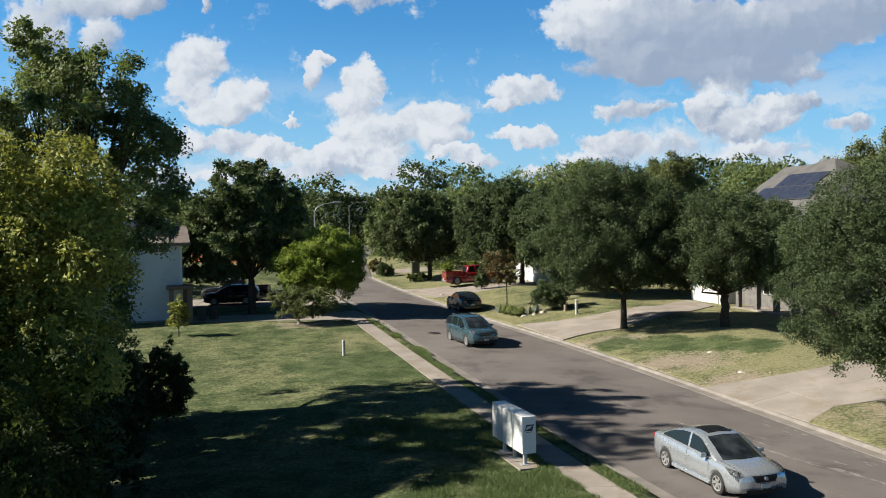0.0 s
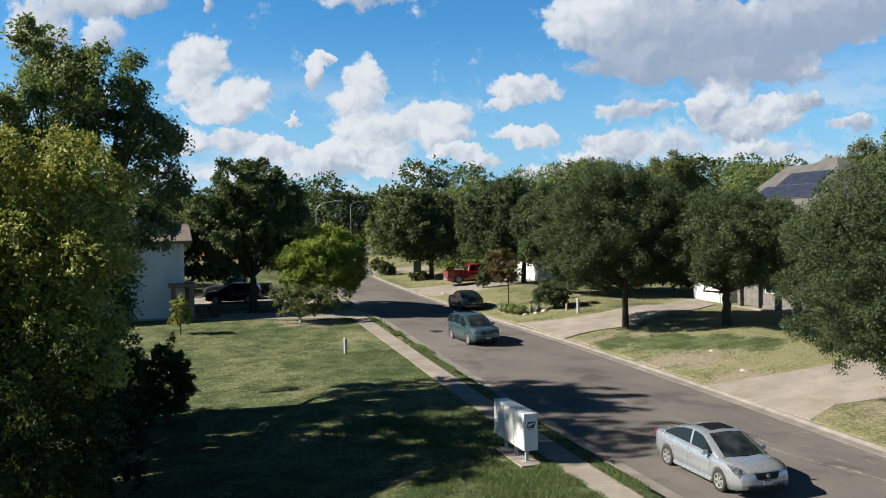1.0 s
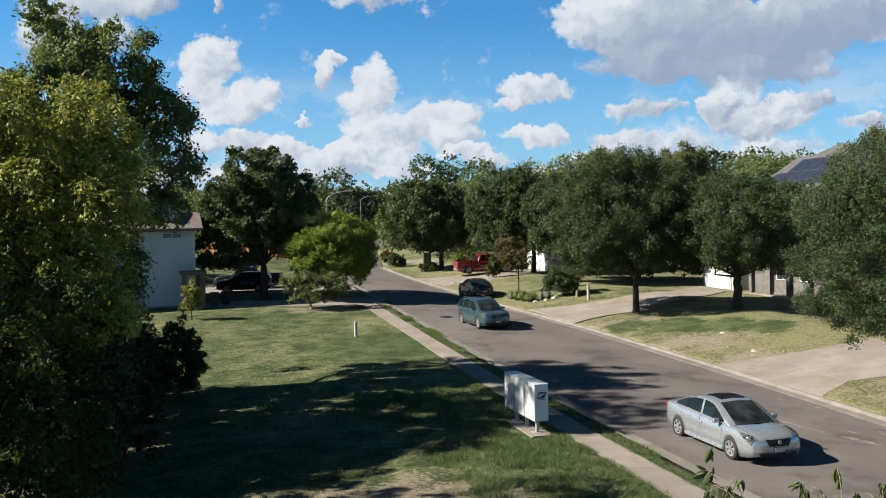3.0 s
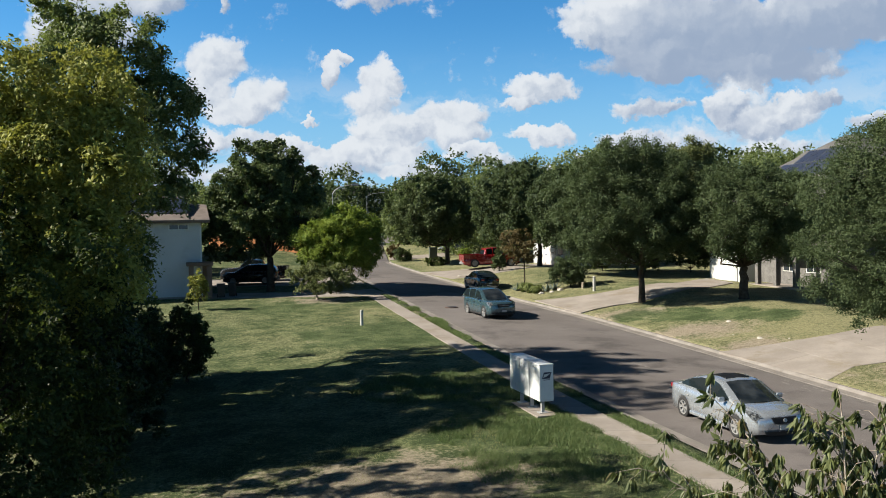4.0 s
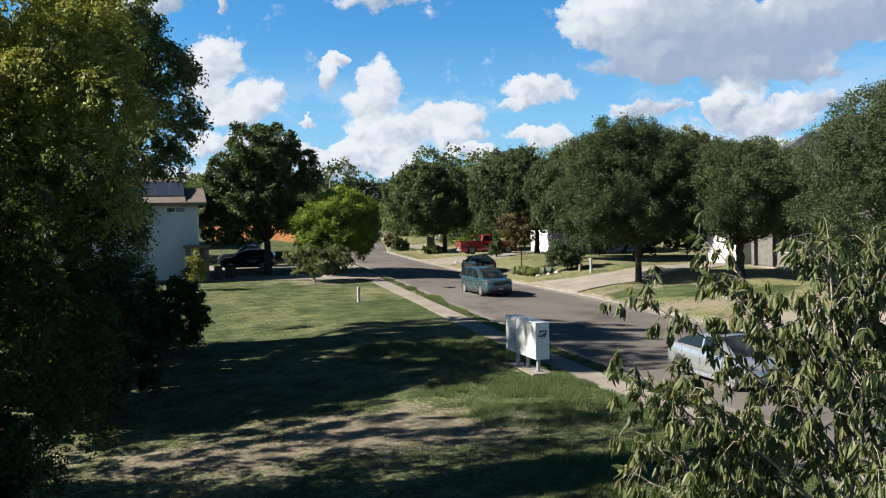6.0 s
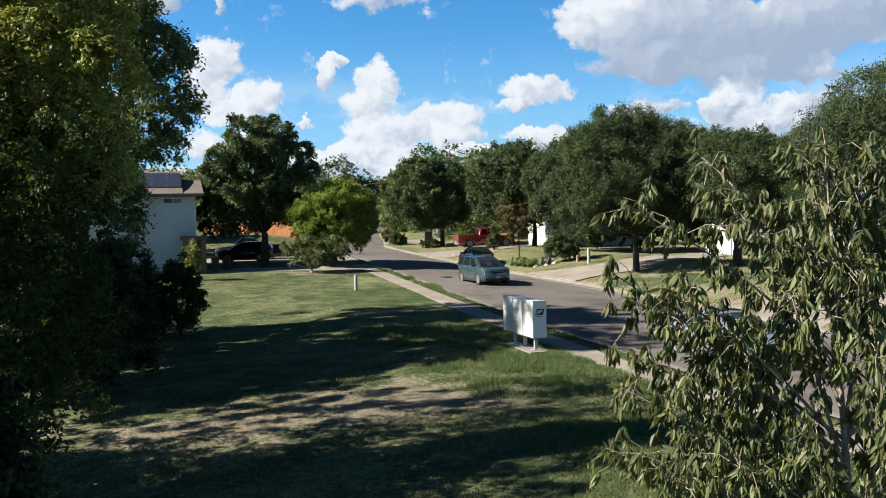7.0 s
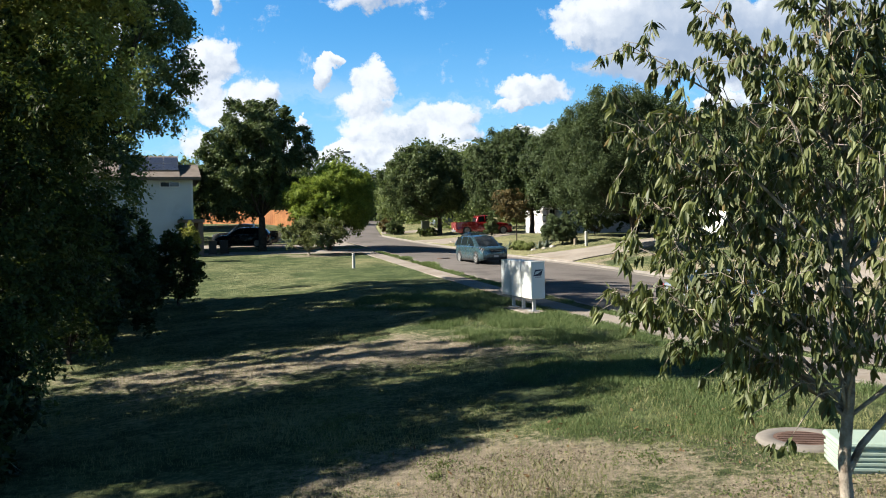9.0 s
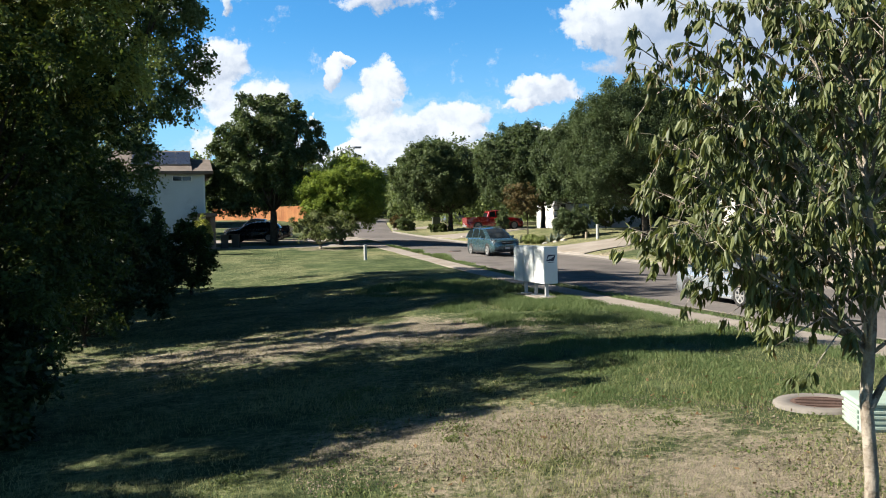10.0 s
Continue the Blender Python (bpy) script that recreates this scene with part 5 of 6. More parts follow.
SEDAN = dict(L=4.85, W=1.80, deck=[(-2.43, 0.80), (-2.37, 0.97), (-1.6, 1.01), (0.9, 0.93), (1.25, 0.935), (1.7, 0.905), (2.1, 0.85), (2.3, 0.79), (2.40, 0.72), (2.43, 0.62)],
             roof=[(-1.80, 1.03), (-1.35, 1.24), (-1.0, 1.36), (-0.6, 1.44), (-0.15, 1.465), (0.2, 1.445), (0.4, 1.40), (0.8, 1.20), (1.28, 0.94)], glass=(-1.0, -0.15, 0.38), axles=(-1.38, 1.42), R=0.325)
SUV = dict(L=4.55, W=1.82, deck=[(-2.28, 0.92), (-2.2, 1.05), (-1.0, 1.06), (0.85, 1.04), (1.1, 1.03), (1.85, 0.99), (2.14, 0.92), (2.28, 0.78)],
           roof=[(-2.22, 1.10), (-2.05, 1.38), (-1.85, 1.56), (-1.4, 1.63), (-0.7, 1.66), (-0.1, 1.64), (0.25, 1.58), (0.7, 1.34), (1.2, 1.02)], glass=(-1.86, -0.2, 0.2), axles=(-1.3, 1.32), R=0.35, clad=M_BLACK)
PICKUP = dict(L=5.7, W=1.98, deck=[(-2.85, 0.88), (-2.8, 0.90), (-0.82, 0.90), (-0.78, 1.22), (1.05, 1.20), (1.2, 1.18), (2.5, 1.08), (2.78, 0.98), (2.85, 0.7)], bow=0.06,
              roof=[(-0.78, 1.24), (-0.62, 1.80), (0.2, 1.88), (0.55, 1.84), (1.25, 1.2)], glass=(-0.62, 0.05, 0.56), axles=(-1.75, 1.85), R=0.40, bed=(-2.82, -0.8, 1.24), clad=M_GALV)

P_SILVER = paint("silver_paint", (0.60, 0.65, 0.70), 0.6)
P_TEAL = paint("teal_paint", (0.075, 0.145, 0.175), 0.45)
P_DARK = paint("dark_green_paint", (0.018, 0.028, 0.028), 0.1, 0.5)
P_RED = paint("red_paint", (0.33, 0.018, 0.02), 0.2)
P_BLACK = paint("black_paint", (0.010, 0.011, 0.014), 0.0, 0.15)
P_GREY = paint("grey_paint", (0.26, 0.30, 0.35), 0.5)

ROAD_TURN = math.degrees(math.atan2(-1.0, 0.285))       # towards the viewer along the street
sedan = car("sedan", "silver four-door sedan with a sunroof on the street", "car", 8.07, 25.73, ROAD_TURN, P_SILVER, **SEDAN)
bm = bmesh.new()
rows = [[bm.verts.new((x, y, float(np.interp(x, [q[0] for q in SEDAN["roof"]], [q[1] for q in SEDAN["roof"]])) + 0.03 * (1 - abs(y) / 0.51) + 0.012)) for y in np.linspace(-0.40, 0.40, 9)] for x in np.linspace(-0.50, 0.22, 9)]
for a, b in zip(rows, rows[1:]):
    for c in range(8):
        bm.faces.new((a[c], b[c], b[c + 1], a[c + 1]))
bmesh.ops.solidify(bm, geom=bm.faces[:], thickness=0.03)
bmesh.ops.recalc_face_normals(bm, faces=bm.faces)
part("sunroof", bm, M_BLACK, sedan, "dark glass sunroof")
part("wind_deflector", boxed(0.19, -0.40, 1.44, 0.23, 0.40, 1.487, 0.008), M_BLACK, sedan)
suv = car("suv", "teal compact suv with roof rails on the street", "car", 1.58, 51.4, ROAD_TURN + 5, P_TEAL, **SUV)
for s_ in (-1, 1):
    part("roof_rail", boxed(-1.6, s_ * 0.60 - 0.02, 1.66, 0.0, s_ * 0.60 + 0.02, 1.70, 0.01), M_BLACK, suv)
car("sedan", "dark green sedan parked at the kerb", "car", 1.55, 68.6, ROAD_TURN + 180, P_DARK, **{**SEDAN, "L": 4.7})
car("pickup_truck", "red pickup truck parked in a driveway", "pickup truck", 2.75, 83.3, 14, P_RED, z=top(2.75, 83.3) + 0.07, **PICKUP)
car("suv", "black suv parked in a driveway", "car", -17.6, 71.2, 184, P_BLACK, z=top(-17.6, 71.2) + 0.03, **SUV)
car("pickup_truck", "black pickup parked behind a black suv", "pickup truck", -17.9, 73.9, 183, P_BLACK, z=top(-17.9, 73.9) + 0.03, **PICKUP)
car("suv", "silver-grey car parked uphill in a driveway", "car", -0.7, 108.2, 205, P_GREY, z=top(-0.7, 108.2) + 0.04, **SUV)


# ---- houses ----
def window(parent, x0, x1, y, z0, z1, side=-1, panes=2):
    """A window in a wall that faces -y (side -1): frame, sill and panes."""
    fr = part("window", boxed(x0 - 0.06, y - 0.05, z0 - 0.06, x1 + 0.06, y + 0.03, z1 + 0.06, 0.01), M_WHITE, parent, "white window frame")
    w = (x1 - x0) / panes
    for i in range(panes):
        part("pane", boxed(x0 + i * w + 0.025, y - 0.058, z0, x0 + (i + 1) * w - 0.025, y - 0.046, z1), M_GLASS, fr)
    return fr


def roof_prism(name, x0, x1, y0, y1, z0, rise, mat, parent, over=0.45, hip=0.0, thick=0.16):
    """A roof over a rectangle with its ridge along x; hip: how far the ridge draws in at both ends."""
    bm = bmesh.new()
    a, b, c, d = x0 - over, x1 + over, y0 - over, y1 + over
    ym = (c + d) / 2
    lo = [(a, c), (b, c), (b, d), (a, d)]
    rg = [(a + hip, ym), (b - hip, ym)]
    for dz in (0.0,):
        v = [bm.verts.new((px, py, z0)) for px, py in lo] + [bm.verts.new((px, py, z0 + thick)) for px, py in lo] + [bm.verts.new((px, py, z0 + thick + rise)) for px, py in rg]
        for q in ((0, 3, 2, 1), (0, 1, 5, 4), (1, 2, 6, 5), (2, 3, 7, 6), (3, 0, 4, 7), (4, 5, 9, 8), (6, 7, 8, 9), (5, 6, 9), (7, 4, 8)):
            bm.faces.new([v[i] for i in q])
    bmesh.ops.recalc_face_normals(bm, faces=bm.faces)
    return part(name, bm, mat, parent)


def solar(parent, place, nx, ny, w=1.0, h=1.65):
    """A field of solar panels lying in the local xy plane of the given pose."""
    for i in range(nx):
        for j in range(ny):
            p = part("solar_panel", boxed(i * (w + 0.03), j * (h + 0.03), 0.06, i * (w + 0.03) + w, j * (h + 0.03) + h, 0.10, 0.005), M_ALU, parent, "dark blue solar panel in a thin frame")
            p.matrix_basis = place
            part("cell_sheet", boxed(i * (w + 0.03) + 0.025, j * (h + 0.03) + 0.025, 0.1005, i * (w + 0.03) + w - 0.025, j * (h + 0.03) + h - 0.025, 0.104), M_SOLAR, p)


def house_left():
    x, y = -18.9, 62.0
    g = top(-19.3, 62.0)
    t = base("house", x, y, g, 19.0, "two-storey pale house with brown roof and solar panels", "house")
    part("wall", boxed(-13, 0.0, -0.5, 0.0, 9.0, 5.45), M_STUCCO, t, "pale plastered wall")
    part("corner_board", boxed(-0.10, -0.03, -0.4, 0.03, 0.10, 5.44, 0.01), M_WHITE, t)
    part("fascia", boxed(-13.5, -0.62, 5.46, 0.62, -0.56, 5.66), M_FASCIA, t, "brown fascia board")
    part("soffit", boxed(-13.5, -0.56, 5.452, 0.60, 0.0, 5.50), M_FASCIA, t)
    roof_prism("roof", -13.4, -1.4, 0.0, 9.0, 5.50, 1.9, M_SHINGLE, t, 0.55)
    roof_prism("side_roof", -1.6, 0.1, 0.0, 9.0, 5.502, 1.25, M_SHINGLE, t, 0.5, hip=0.0)
    window(t, -2.2, -0.9, 0.0, 5.0, 5.3)
    window(t, -7.6, -6.2, 0.0, 3.5, 4.8)
    pitch = math.degrees(math.atan2(1.9, 5.05))
    solar(t, pose(-5.0, 0.75, 5.66 + 1.3 * 1.9 / 5.05, pitch, 0, 0), 4, 2)
    # porch on the street side
    part("porch_roof", boxed(-1.1, -1.3, 2.35, 0.75, 1.2, 2.6, 0.03), M_FASCIA, t, "brown porch roof")
    for px in (-0.95, 0.3):
        part("porch_column", boxed(px, -1.2, -0.4, px + 0.34, -0.86, 2.348, 0.015), M_FASCIA, t, "brown porch column")
    part("porch_wall", boxed(0.035, 0.0, -0.4, 0.6, 1.1, 2.348), M_FASCIA, t)
    part("plinth", boxed(-13.02, -0.05, -0.6, 0.0, -0.004, 0.12), M_CONCRETE, t)


house_left()


def wheelie_bin(x, y, turn, mat, label):
    t = base("wheelie_bin", x, y, top(x, y) + 0.025, turn, label, "wheelie bin")
    bm = bmesh.new()
    r = bmesh.ops.create_cube(bm, size=1, matrix=Matrix.Translation((0, 0, 0.5)) @ Matrix.Diagonal((0.55, 0.6, 0.9, 1)))
    for v in r["verts"]:
        if v.co.z < 0.5:
            v.co.x *= 0.8
            v.co.y *= 0.8
    bmesh.ops.bevel(bm, geom=bm.edges[:], offset=0.03, segments=2, affect="EDGES")
    part("bin_body", bm, mat, t)
    part("lid", boxed(-0.30, -0.34, 0.952, 0.30, 0.32, 1.02, 0.03), mat, t)
    for s in (-1, 1):
        bm = bmesh.new()
        bmesh.ops.create_cone(bm, cap_ends=True, segments=16, radius1=0.12, radius2=0.12, depth=0.05, matrix=Matrix.Translation((s * 0.25, 0.25, 0.12)) @ Matrix.Rotation(radians(90), 4, "Y"))
        part("wheel", bm, M_TYRE, t)


wheelie_bin(-17.4, 61.5, 20, M_DARKBIN, "dark brown wheelie bin beside the house")
wheelie_bin(-16.8, 62.3, 5, M_DARKBIN, "dark brown wheelie bin beside the house")


def garage_door(parent, x0, x1, y, z0, z1):
    d = part("garage_door", boxed(x0, y - 0.05, z0, x1, y + 0.02, z1), M_WHITE, parent, "white sectional garage door")
    h = (z1 - z0) / 4
    for r in range(4):
        for c in range(4):
            w = (x1 - x0) / 4
            part("panel", boxed(x0 + c * w + 0.07, y - 0.064, z0 + r * h + 0.06, x0 + (c + 1) * w - 0.07, y - 0.052, z0 + (r + 1) * h - 0.06, 0.004), M_WHITE, d)
    part("door_frame", boxed(x0 - 0.14, y - 0.07, z0, x0 - 0.002, y + 0.02, z1 + 0.14), M_WHITE, parent)
    part("door_frame", boxed(x1 + 0.002, y - 0.07, z0, x1 + 0.14, y + 0.02, z1 + 0.14), M_WHITE, parent)


def house_right():
    """Front wall along local x, facing local -y."""
    x, y = 19.1, 66.4
    turn = math.degrees(math.atan2(-0.955, 0.297))
    t = base("house", x, y, top(18.9, 64.5), turn, "two-storey house with white garage and solar roof", "house")
    part("wall", boxed(0.0, 0.0, -1.0, 3.75, 12.5, 5.6), M_STUCCO, t, "pale wall above the garage")
    # Wing and porch columns carry the porch shade in their dark tone.
    part("side_wing", boxed(3.752, 1.6, -1.2, 15.5, 12.5, 5.6), M_SHADED_STONE, t, "grey stone wall behind the porch, its shade put into the colour")
    garage_door(t, 0.45, 3.4, 0.0, 0.0, 2.3)
    window(t, 1.2, 2.6, 0.0, 3.6, 4.9)
    for wx in (6.6, 9.0, 11.6):
        window(t, wx, wx + 1.3, 1.6, 0.9, 2.3)
        window(t, wx, wx + 1.3, 1.6, 3.6, 4.9)
    for cx in (5.6, 7.6, 9.6):
        part("porch_column", boxed(cx, -0.05, -0.9, cx + 0.32, 0.27, 2.5, 0.015), M_SHADED_STONE, t, "porch column, its shade put into a dark grey")
    part("porch_roof", boxed(5.25, -0.35, 2.505, 10.6, 1.58, 2.75, 0.03), M_SHINGLE_GREY, t)
    part("porch_floor", boxed(5.25, -0.3, -0.9, 10.6, 1.58, -0.05, 0.02), M_CONCRETE, t)
    for k in range(7):
        part("edging_stone", boxed(4.9 + k * 0.75, -1.2, -0.9, 5.5 + k * 0.75, -0.85, -0.12 - 0.02 * k, 0.05), M_STONE, t)
    rise = 4.55
    roof_prism("roof", 0.0, 15.5, 0.0, 12.5, 5.61, rise, M_SHINGLE_GREY, t, 0.5, hip=7.7)
    pitch = math.degrees(math.atan2(rise, 6.75))
    for px, s_, n_ in ((4.6, 2.9, 6), (5.6, 4.6, 4)):
        solar(t, pose(px, -0.5 + s_ * math.cos(radians(pitch)), 5.78 + s_ * math.sin(radians(pitch)), pitch, 0, 0), n_, 1)


house_right()


def simple_house(x, y, turn, w, d, h, rise, wall_mat, roof_mat, label, hip=0.0, garage=False):
    t = base("house", x, y, top(x, y), turn, label, "house")
    part("wall", boxed(0, 0, -1.5, w, d, h), wall_mat, t)
    roof_prism("roof", 0, w, 0, d, h + 0.004, rise, roof_mat, t, 0.5, hip)
    if not hip:
        for gx, dx in ((0.0, -0.001), (w, 0.001)):
            bm = bmesh.new()
            prism(bm, [(0, 0), (d, 0), (d / 2, rise * d / (d + 1))], -0.06, 0.06)
            g = part("gable", bm, wall_mat, t)
            g.matrix_basis = pose(gx + dx * 60, 0, h + 0.17, 0, 0, 90)
    if garage:
        garage_door(t, w * 0.12, w * 0.12 + 4.6, 0.0, 0.05, 2.3)
    for k in range(2):
        window(t, w * (0.55 + 0.2 * k), w * (0.55 + 0.2 * k) + 1.2, 0.0, 1.0, 2.3)
        if h > 4.5:
            window(t, w * (0.2 + 0.4 * k), w * (0.2 + 0.4 * k) + 1.2, 0.0, 3.6, 4.8)
    return t


simple_house(7.5, 89.5, math.degrees(math.atan2(-0.955, 0.297)), 8.5, 9, 3.0, 2.6, M_STUCCO, M_SHINGLE_GREY, "pale house with a garage behind live oaks", 4.0, True)
simple_house(-14.5, 203.0, 10, 12, 9, 9.0, 2.4, M_BRICK, M_SHINGLE, "pink brick house with a gable above the trees", 0.0)
simple_house(-30.0, 200.0, 5, 12, 10, 8.0, 2.0, M_STUCCO, M_SHINGLE_GREY, "distant house with a low grey roof", 5.0)
simple_house(-39.3, 88.0, 0, 9.5, 9, 5.6, 2.4, M_BRICK, M_SHINGLE, "pink brick house behind tall trees", 4.0)
simple_house(33.0, 92.0, -70, 14, 10, 8.0, 3.2, M_TAN, M_SHINGLE_GREY, "tan house with a grey roof behind trees", 0.0)
wheelie_bin(8.75, 86.2, 15, M_BLUE, "blue wheelie bin beside a garage")


def cedar_fence():
    t = base("fence", -31.0, 105.0, top(-26, 101), -25, "orange cedar board fence at the top of a field", "fence")
    for i in range(56):
        b = part("board", boxed(i * 0.3, 0, -0.6, i * 0.3 + 0.285, 0.03, 1.55 + 0.02 * random.random()), M_FENCE, t)
    part("rail", boxed(0, 0.032, 0.2, 16.8, 0.08, 0.3), M_FENCE, t)
    part("rail", boxed(0, 0.032, 1.1, 16.8, 0.08, 1.2), M_FENCE, t)


cedar_fence()


def street_lamp(x, y, h, arm, turn, label):
    t = base("street_lamp", x, y, top(x, y), turn, label, "street lamp")
    v, f = tube([[(0, 0, -0.2, 0.10), (0, 0, 0.3, 0.085), (0, 0, h * 0.5, 0.065), (0, 0, h - 0.8, 0.045)]], 12)
    under(link_mesh("pole", v, f, M_GALV, True), t)
    v, f = tube([[(0, 0, h - 0.85, 0.05), (arm * 0.12, 0, h - 0.5, 0.045), (arm * 0.4, 0, h - 0.2, 0.04), (arm, 0, h, 0.034)]], 10)
    under(link_mesh("arm", v, f, M_GALV, True), t)
    bm = boxed(arm - 0.05, -0.14, h - 0.09, arm + 0.65, 0.14, h + 0.07, 0.05)
    part("lamp_head", bm, M_GALV, t)
    part("lens", boxed(arm + 0.1, -0.11, h - 0.115, arm + 0.58, 0.11, h - 0.092, 0.008), M_HEAD, t)


street_lamp(-12.0, 80.5, 8.3, 1.8, 5, "grey steel street lamp with a curved arm")
street_lamp(-17.4, 160.0, 7.9, 2.7, 5, "grey steel street lamp with a curved arm")


# ---- shrubs and garden plants ----
def bush(name, label, x, y, rx, ry, h, mat, seed, n, leaf, **kw):
    tree(name, label, "shrub", x, y, (x, y, top(x, y) + h * 0.5, rx, ry, h * 0.55), mat, seed, n, leaf, trunk_r=0.05, n_lobes=18, lobe=0.3, fork=0.25, clump=0.24, **kw)


bush("shrub", "rounded dark green shrub beside a driveway", 8.0, 63.4, 1.5, 1.2, 2.4, M_OAK, 41, 18000, 0.11)
bush("shrub", "clipped conical evergreen beside a red pickup", 3.45, 78.6, 0.7, 0.6, 2.0, M_OAK_DARK, 42, 4500, 0.13)
bush("shrub", "low rounded shrub at the street corner", -6.8, 98.5, 1.2, 1.0, 1.5, M_OAK_DARK, 43, 4500, 0.18)
bush("shrub", "reddish shrub at the street corner", -7.9, 101.0, 0.9, 0.9, 2.0, M_RUST, 44, 3500, 0.18)
bush("shrub", "small round shrub beside a driveway", 0.4, 99.0, 0.7, 0.6, 1.2, M_LIME, 45, 2500, 0.15)
bush("shrub", "small round shrub beside a driveway", 3.4, 99.5, 0.7, 0.6, 1.2, M_LIME, 46, 3500, 0.17)
bush("shrub", "leafy shrub at the foot of a live oak", -2.8, 90.6, 1.2, 0.8, 0.9, M_ELM, 47, 3000, 0.17)
for k_, (bx_, by_) in enumerate([(12.2, 74.5), (15.6, 73.0), (19.0, 71.5)]):
    bush("shrub", "tall dark hedge shrub beneath live oaks", bx_, by_, 2.0, 1.6, 3.0, M_OAK_DARK, 51 + k_, 9000, 0.2)
bush("shrub", "green leafy shrub beside a white wall", -14.4, 36.4, 1.7, 1.2, 1.9, M_ELM, 48, 12000, 0.13)


def agave(x, y):
    rng = np.random.default_rng(77)
    t = base("agave", x, y, top(x, y), 0, "grey-green agave at the kerb", "agave")
    m = leaf_material("agave_leaf", (0.13, 0.17, 0.14), (0.22, 0.27, 0.22), (0.1, 0.15, 0.1))
    for i in range(16):
        a, e, ln = rng.uniform(0, 6.28), rng.uniform(0.45, 1.35), rng.uniform(0.6, 0.95)
        d = np.array([math.cos(a) * math.cos(e), math.sin(a) * math.cos(e), math.sin(e)])
        s = np.array([-math.sin(a), math.cos(a), 0]) * 0.07
        n = np.cross(s, d) * 0.35
        v = [-s * .6, s * .6, d * ln * .45 + s + n, d * ln * .45 - s + n, d * ln, d * ln * .45 - n * 1.5, d * 0 - n]
        under(link_mesh("leaf", np.array(v), [(0, 1, 2), (0, 2, 3), (3, 2, 4), (2, 5, 4), (5, 3, 4), (1, 6, 5), (1, 5, 2), (6, 0, 3), (6, 3, 5)], m), t)


agave(4.15, 65.1)
agave(6.2, 62.9)
agave(6.75, 63.2)


def grass_clump(x, y, r, h, seed):
    """An arching tuft of narrow leaves."""
    rng = np.random.default_rng(seed)
    t = base("grass_tuft", x, y, top(x, y), 0, "tuft of long yellow-green leaves at the kerb", "plant", "tufts in a kerb bed")
    m = bpy.data.materials.get("tuft_leaves") or leaf_material("tuft_leaves", (0.11, 0.15, 0.05), (0.34, 0.38, 0.14), (0.3, 0.36, 0.08), patch=2.0, spec=0.15)
    n, vs, fs = 420, [], []
    for i in range(n):
        a, b = rng.uniform(0, 6.283), rng.uniform(0.15, 1.0)
        d = np.array([math.cos(a), math.sin(a), 0.0])
        sd = np.array([-math.sin(a), math.cos(a), 0.0]) * 0.012
        o = d * rng.uniform(0, 0.35) * r
        hh = h * rng.uniform(0.6, 1.1)
        p1 = o + d * r * b * 0.45 + np.array([0, 0, hh * (0.95 - 0.3 * b)])
        p2 = o + d * r * b + np.array([0, 0, hh * (1.0 - 0.75 * b)])
        k = len(vs)
        vs += [o - sd, o + sd, p1 + sd, p1 - sd, p2]
        fs += [(k, k + 1, k + 2), (k, k + 2, k + 3), (k + 3, k + 2, k + 4)]
    under(link_mesh("foliage", np.array(vs), fs, m), t)


for i_, (gx_, gy_, gr_, gh_) in enumerate([(4.6, 64.2, 0.55, 0.75), (5.0, 63.4, 0.6, 0.8), (5.35, 62.8, 0.55, 0.6), (4.9, 64.6, 0.5, 0.7), (5.7, 63.4, 0.45, 0.6)]):
    grass_clump(gx_, gy_, gr_, gh_, 300 + i_)


def rock(x, y, r, seed):
    t = base("rock", x, y, top(x, y), 0, "small pale stone lying on the lawn", "rock")
    bm = bmesh.new()
    bmesh.ops.create_icosphere(bm, subdivisions=2, radius=r)
    for v in bm.verts:
        v.co *= 1 + 0.35 * noise.noise(v.co * 6 + Vector((seed, 0, 0)))
        v.co.z *= 0.65
    part("stone", bm, M_STONE, t)


for i_, (rx_, ry_, rr_) in enumerate([(14.0, 40.6, 0.14), (13.9, 45.0, 0.13), (13.2, 42.0, 0.06), (15.1, 39.9, 0.05), (7.2, 62.7, 0.26), (5.75, 62.3, 0.2), (5.5, 64.2, 0.22), (7.0, 63.8, 0.2), (6.5, 62.3, 0.18), (-0.2, 77.6, 0.2)]):
    rock(rx_, ry_, rr_, i_ * 3.1)


def pad_box(x, y):
    t = base("utility_pedestal", x, y, top(x, y), 10, "dark green metal utility cabinet on a lawn", "utility cabinet")
    part("housing", boxed(-0.45, -0.4, -0.1, 0.45, 0.4, 1.25, 0.03), M_CABINET, t)
    part("lid", boxed(-0.48, -0.43, 1.252, 0.48, 0.43, 1.31, 0.02), M_CABINET, t)


pad_box(-3.3, 100.2)


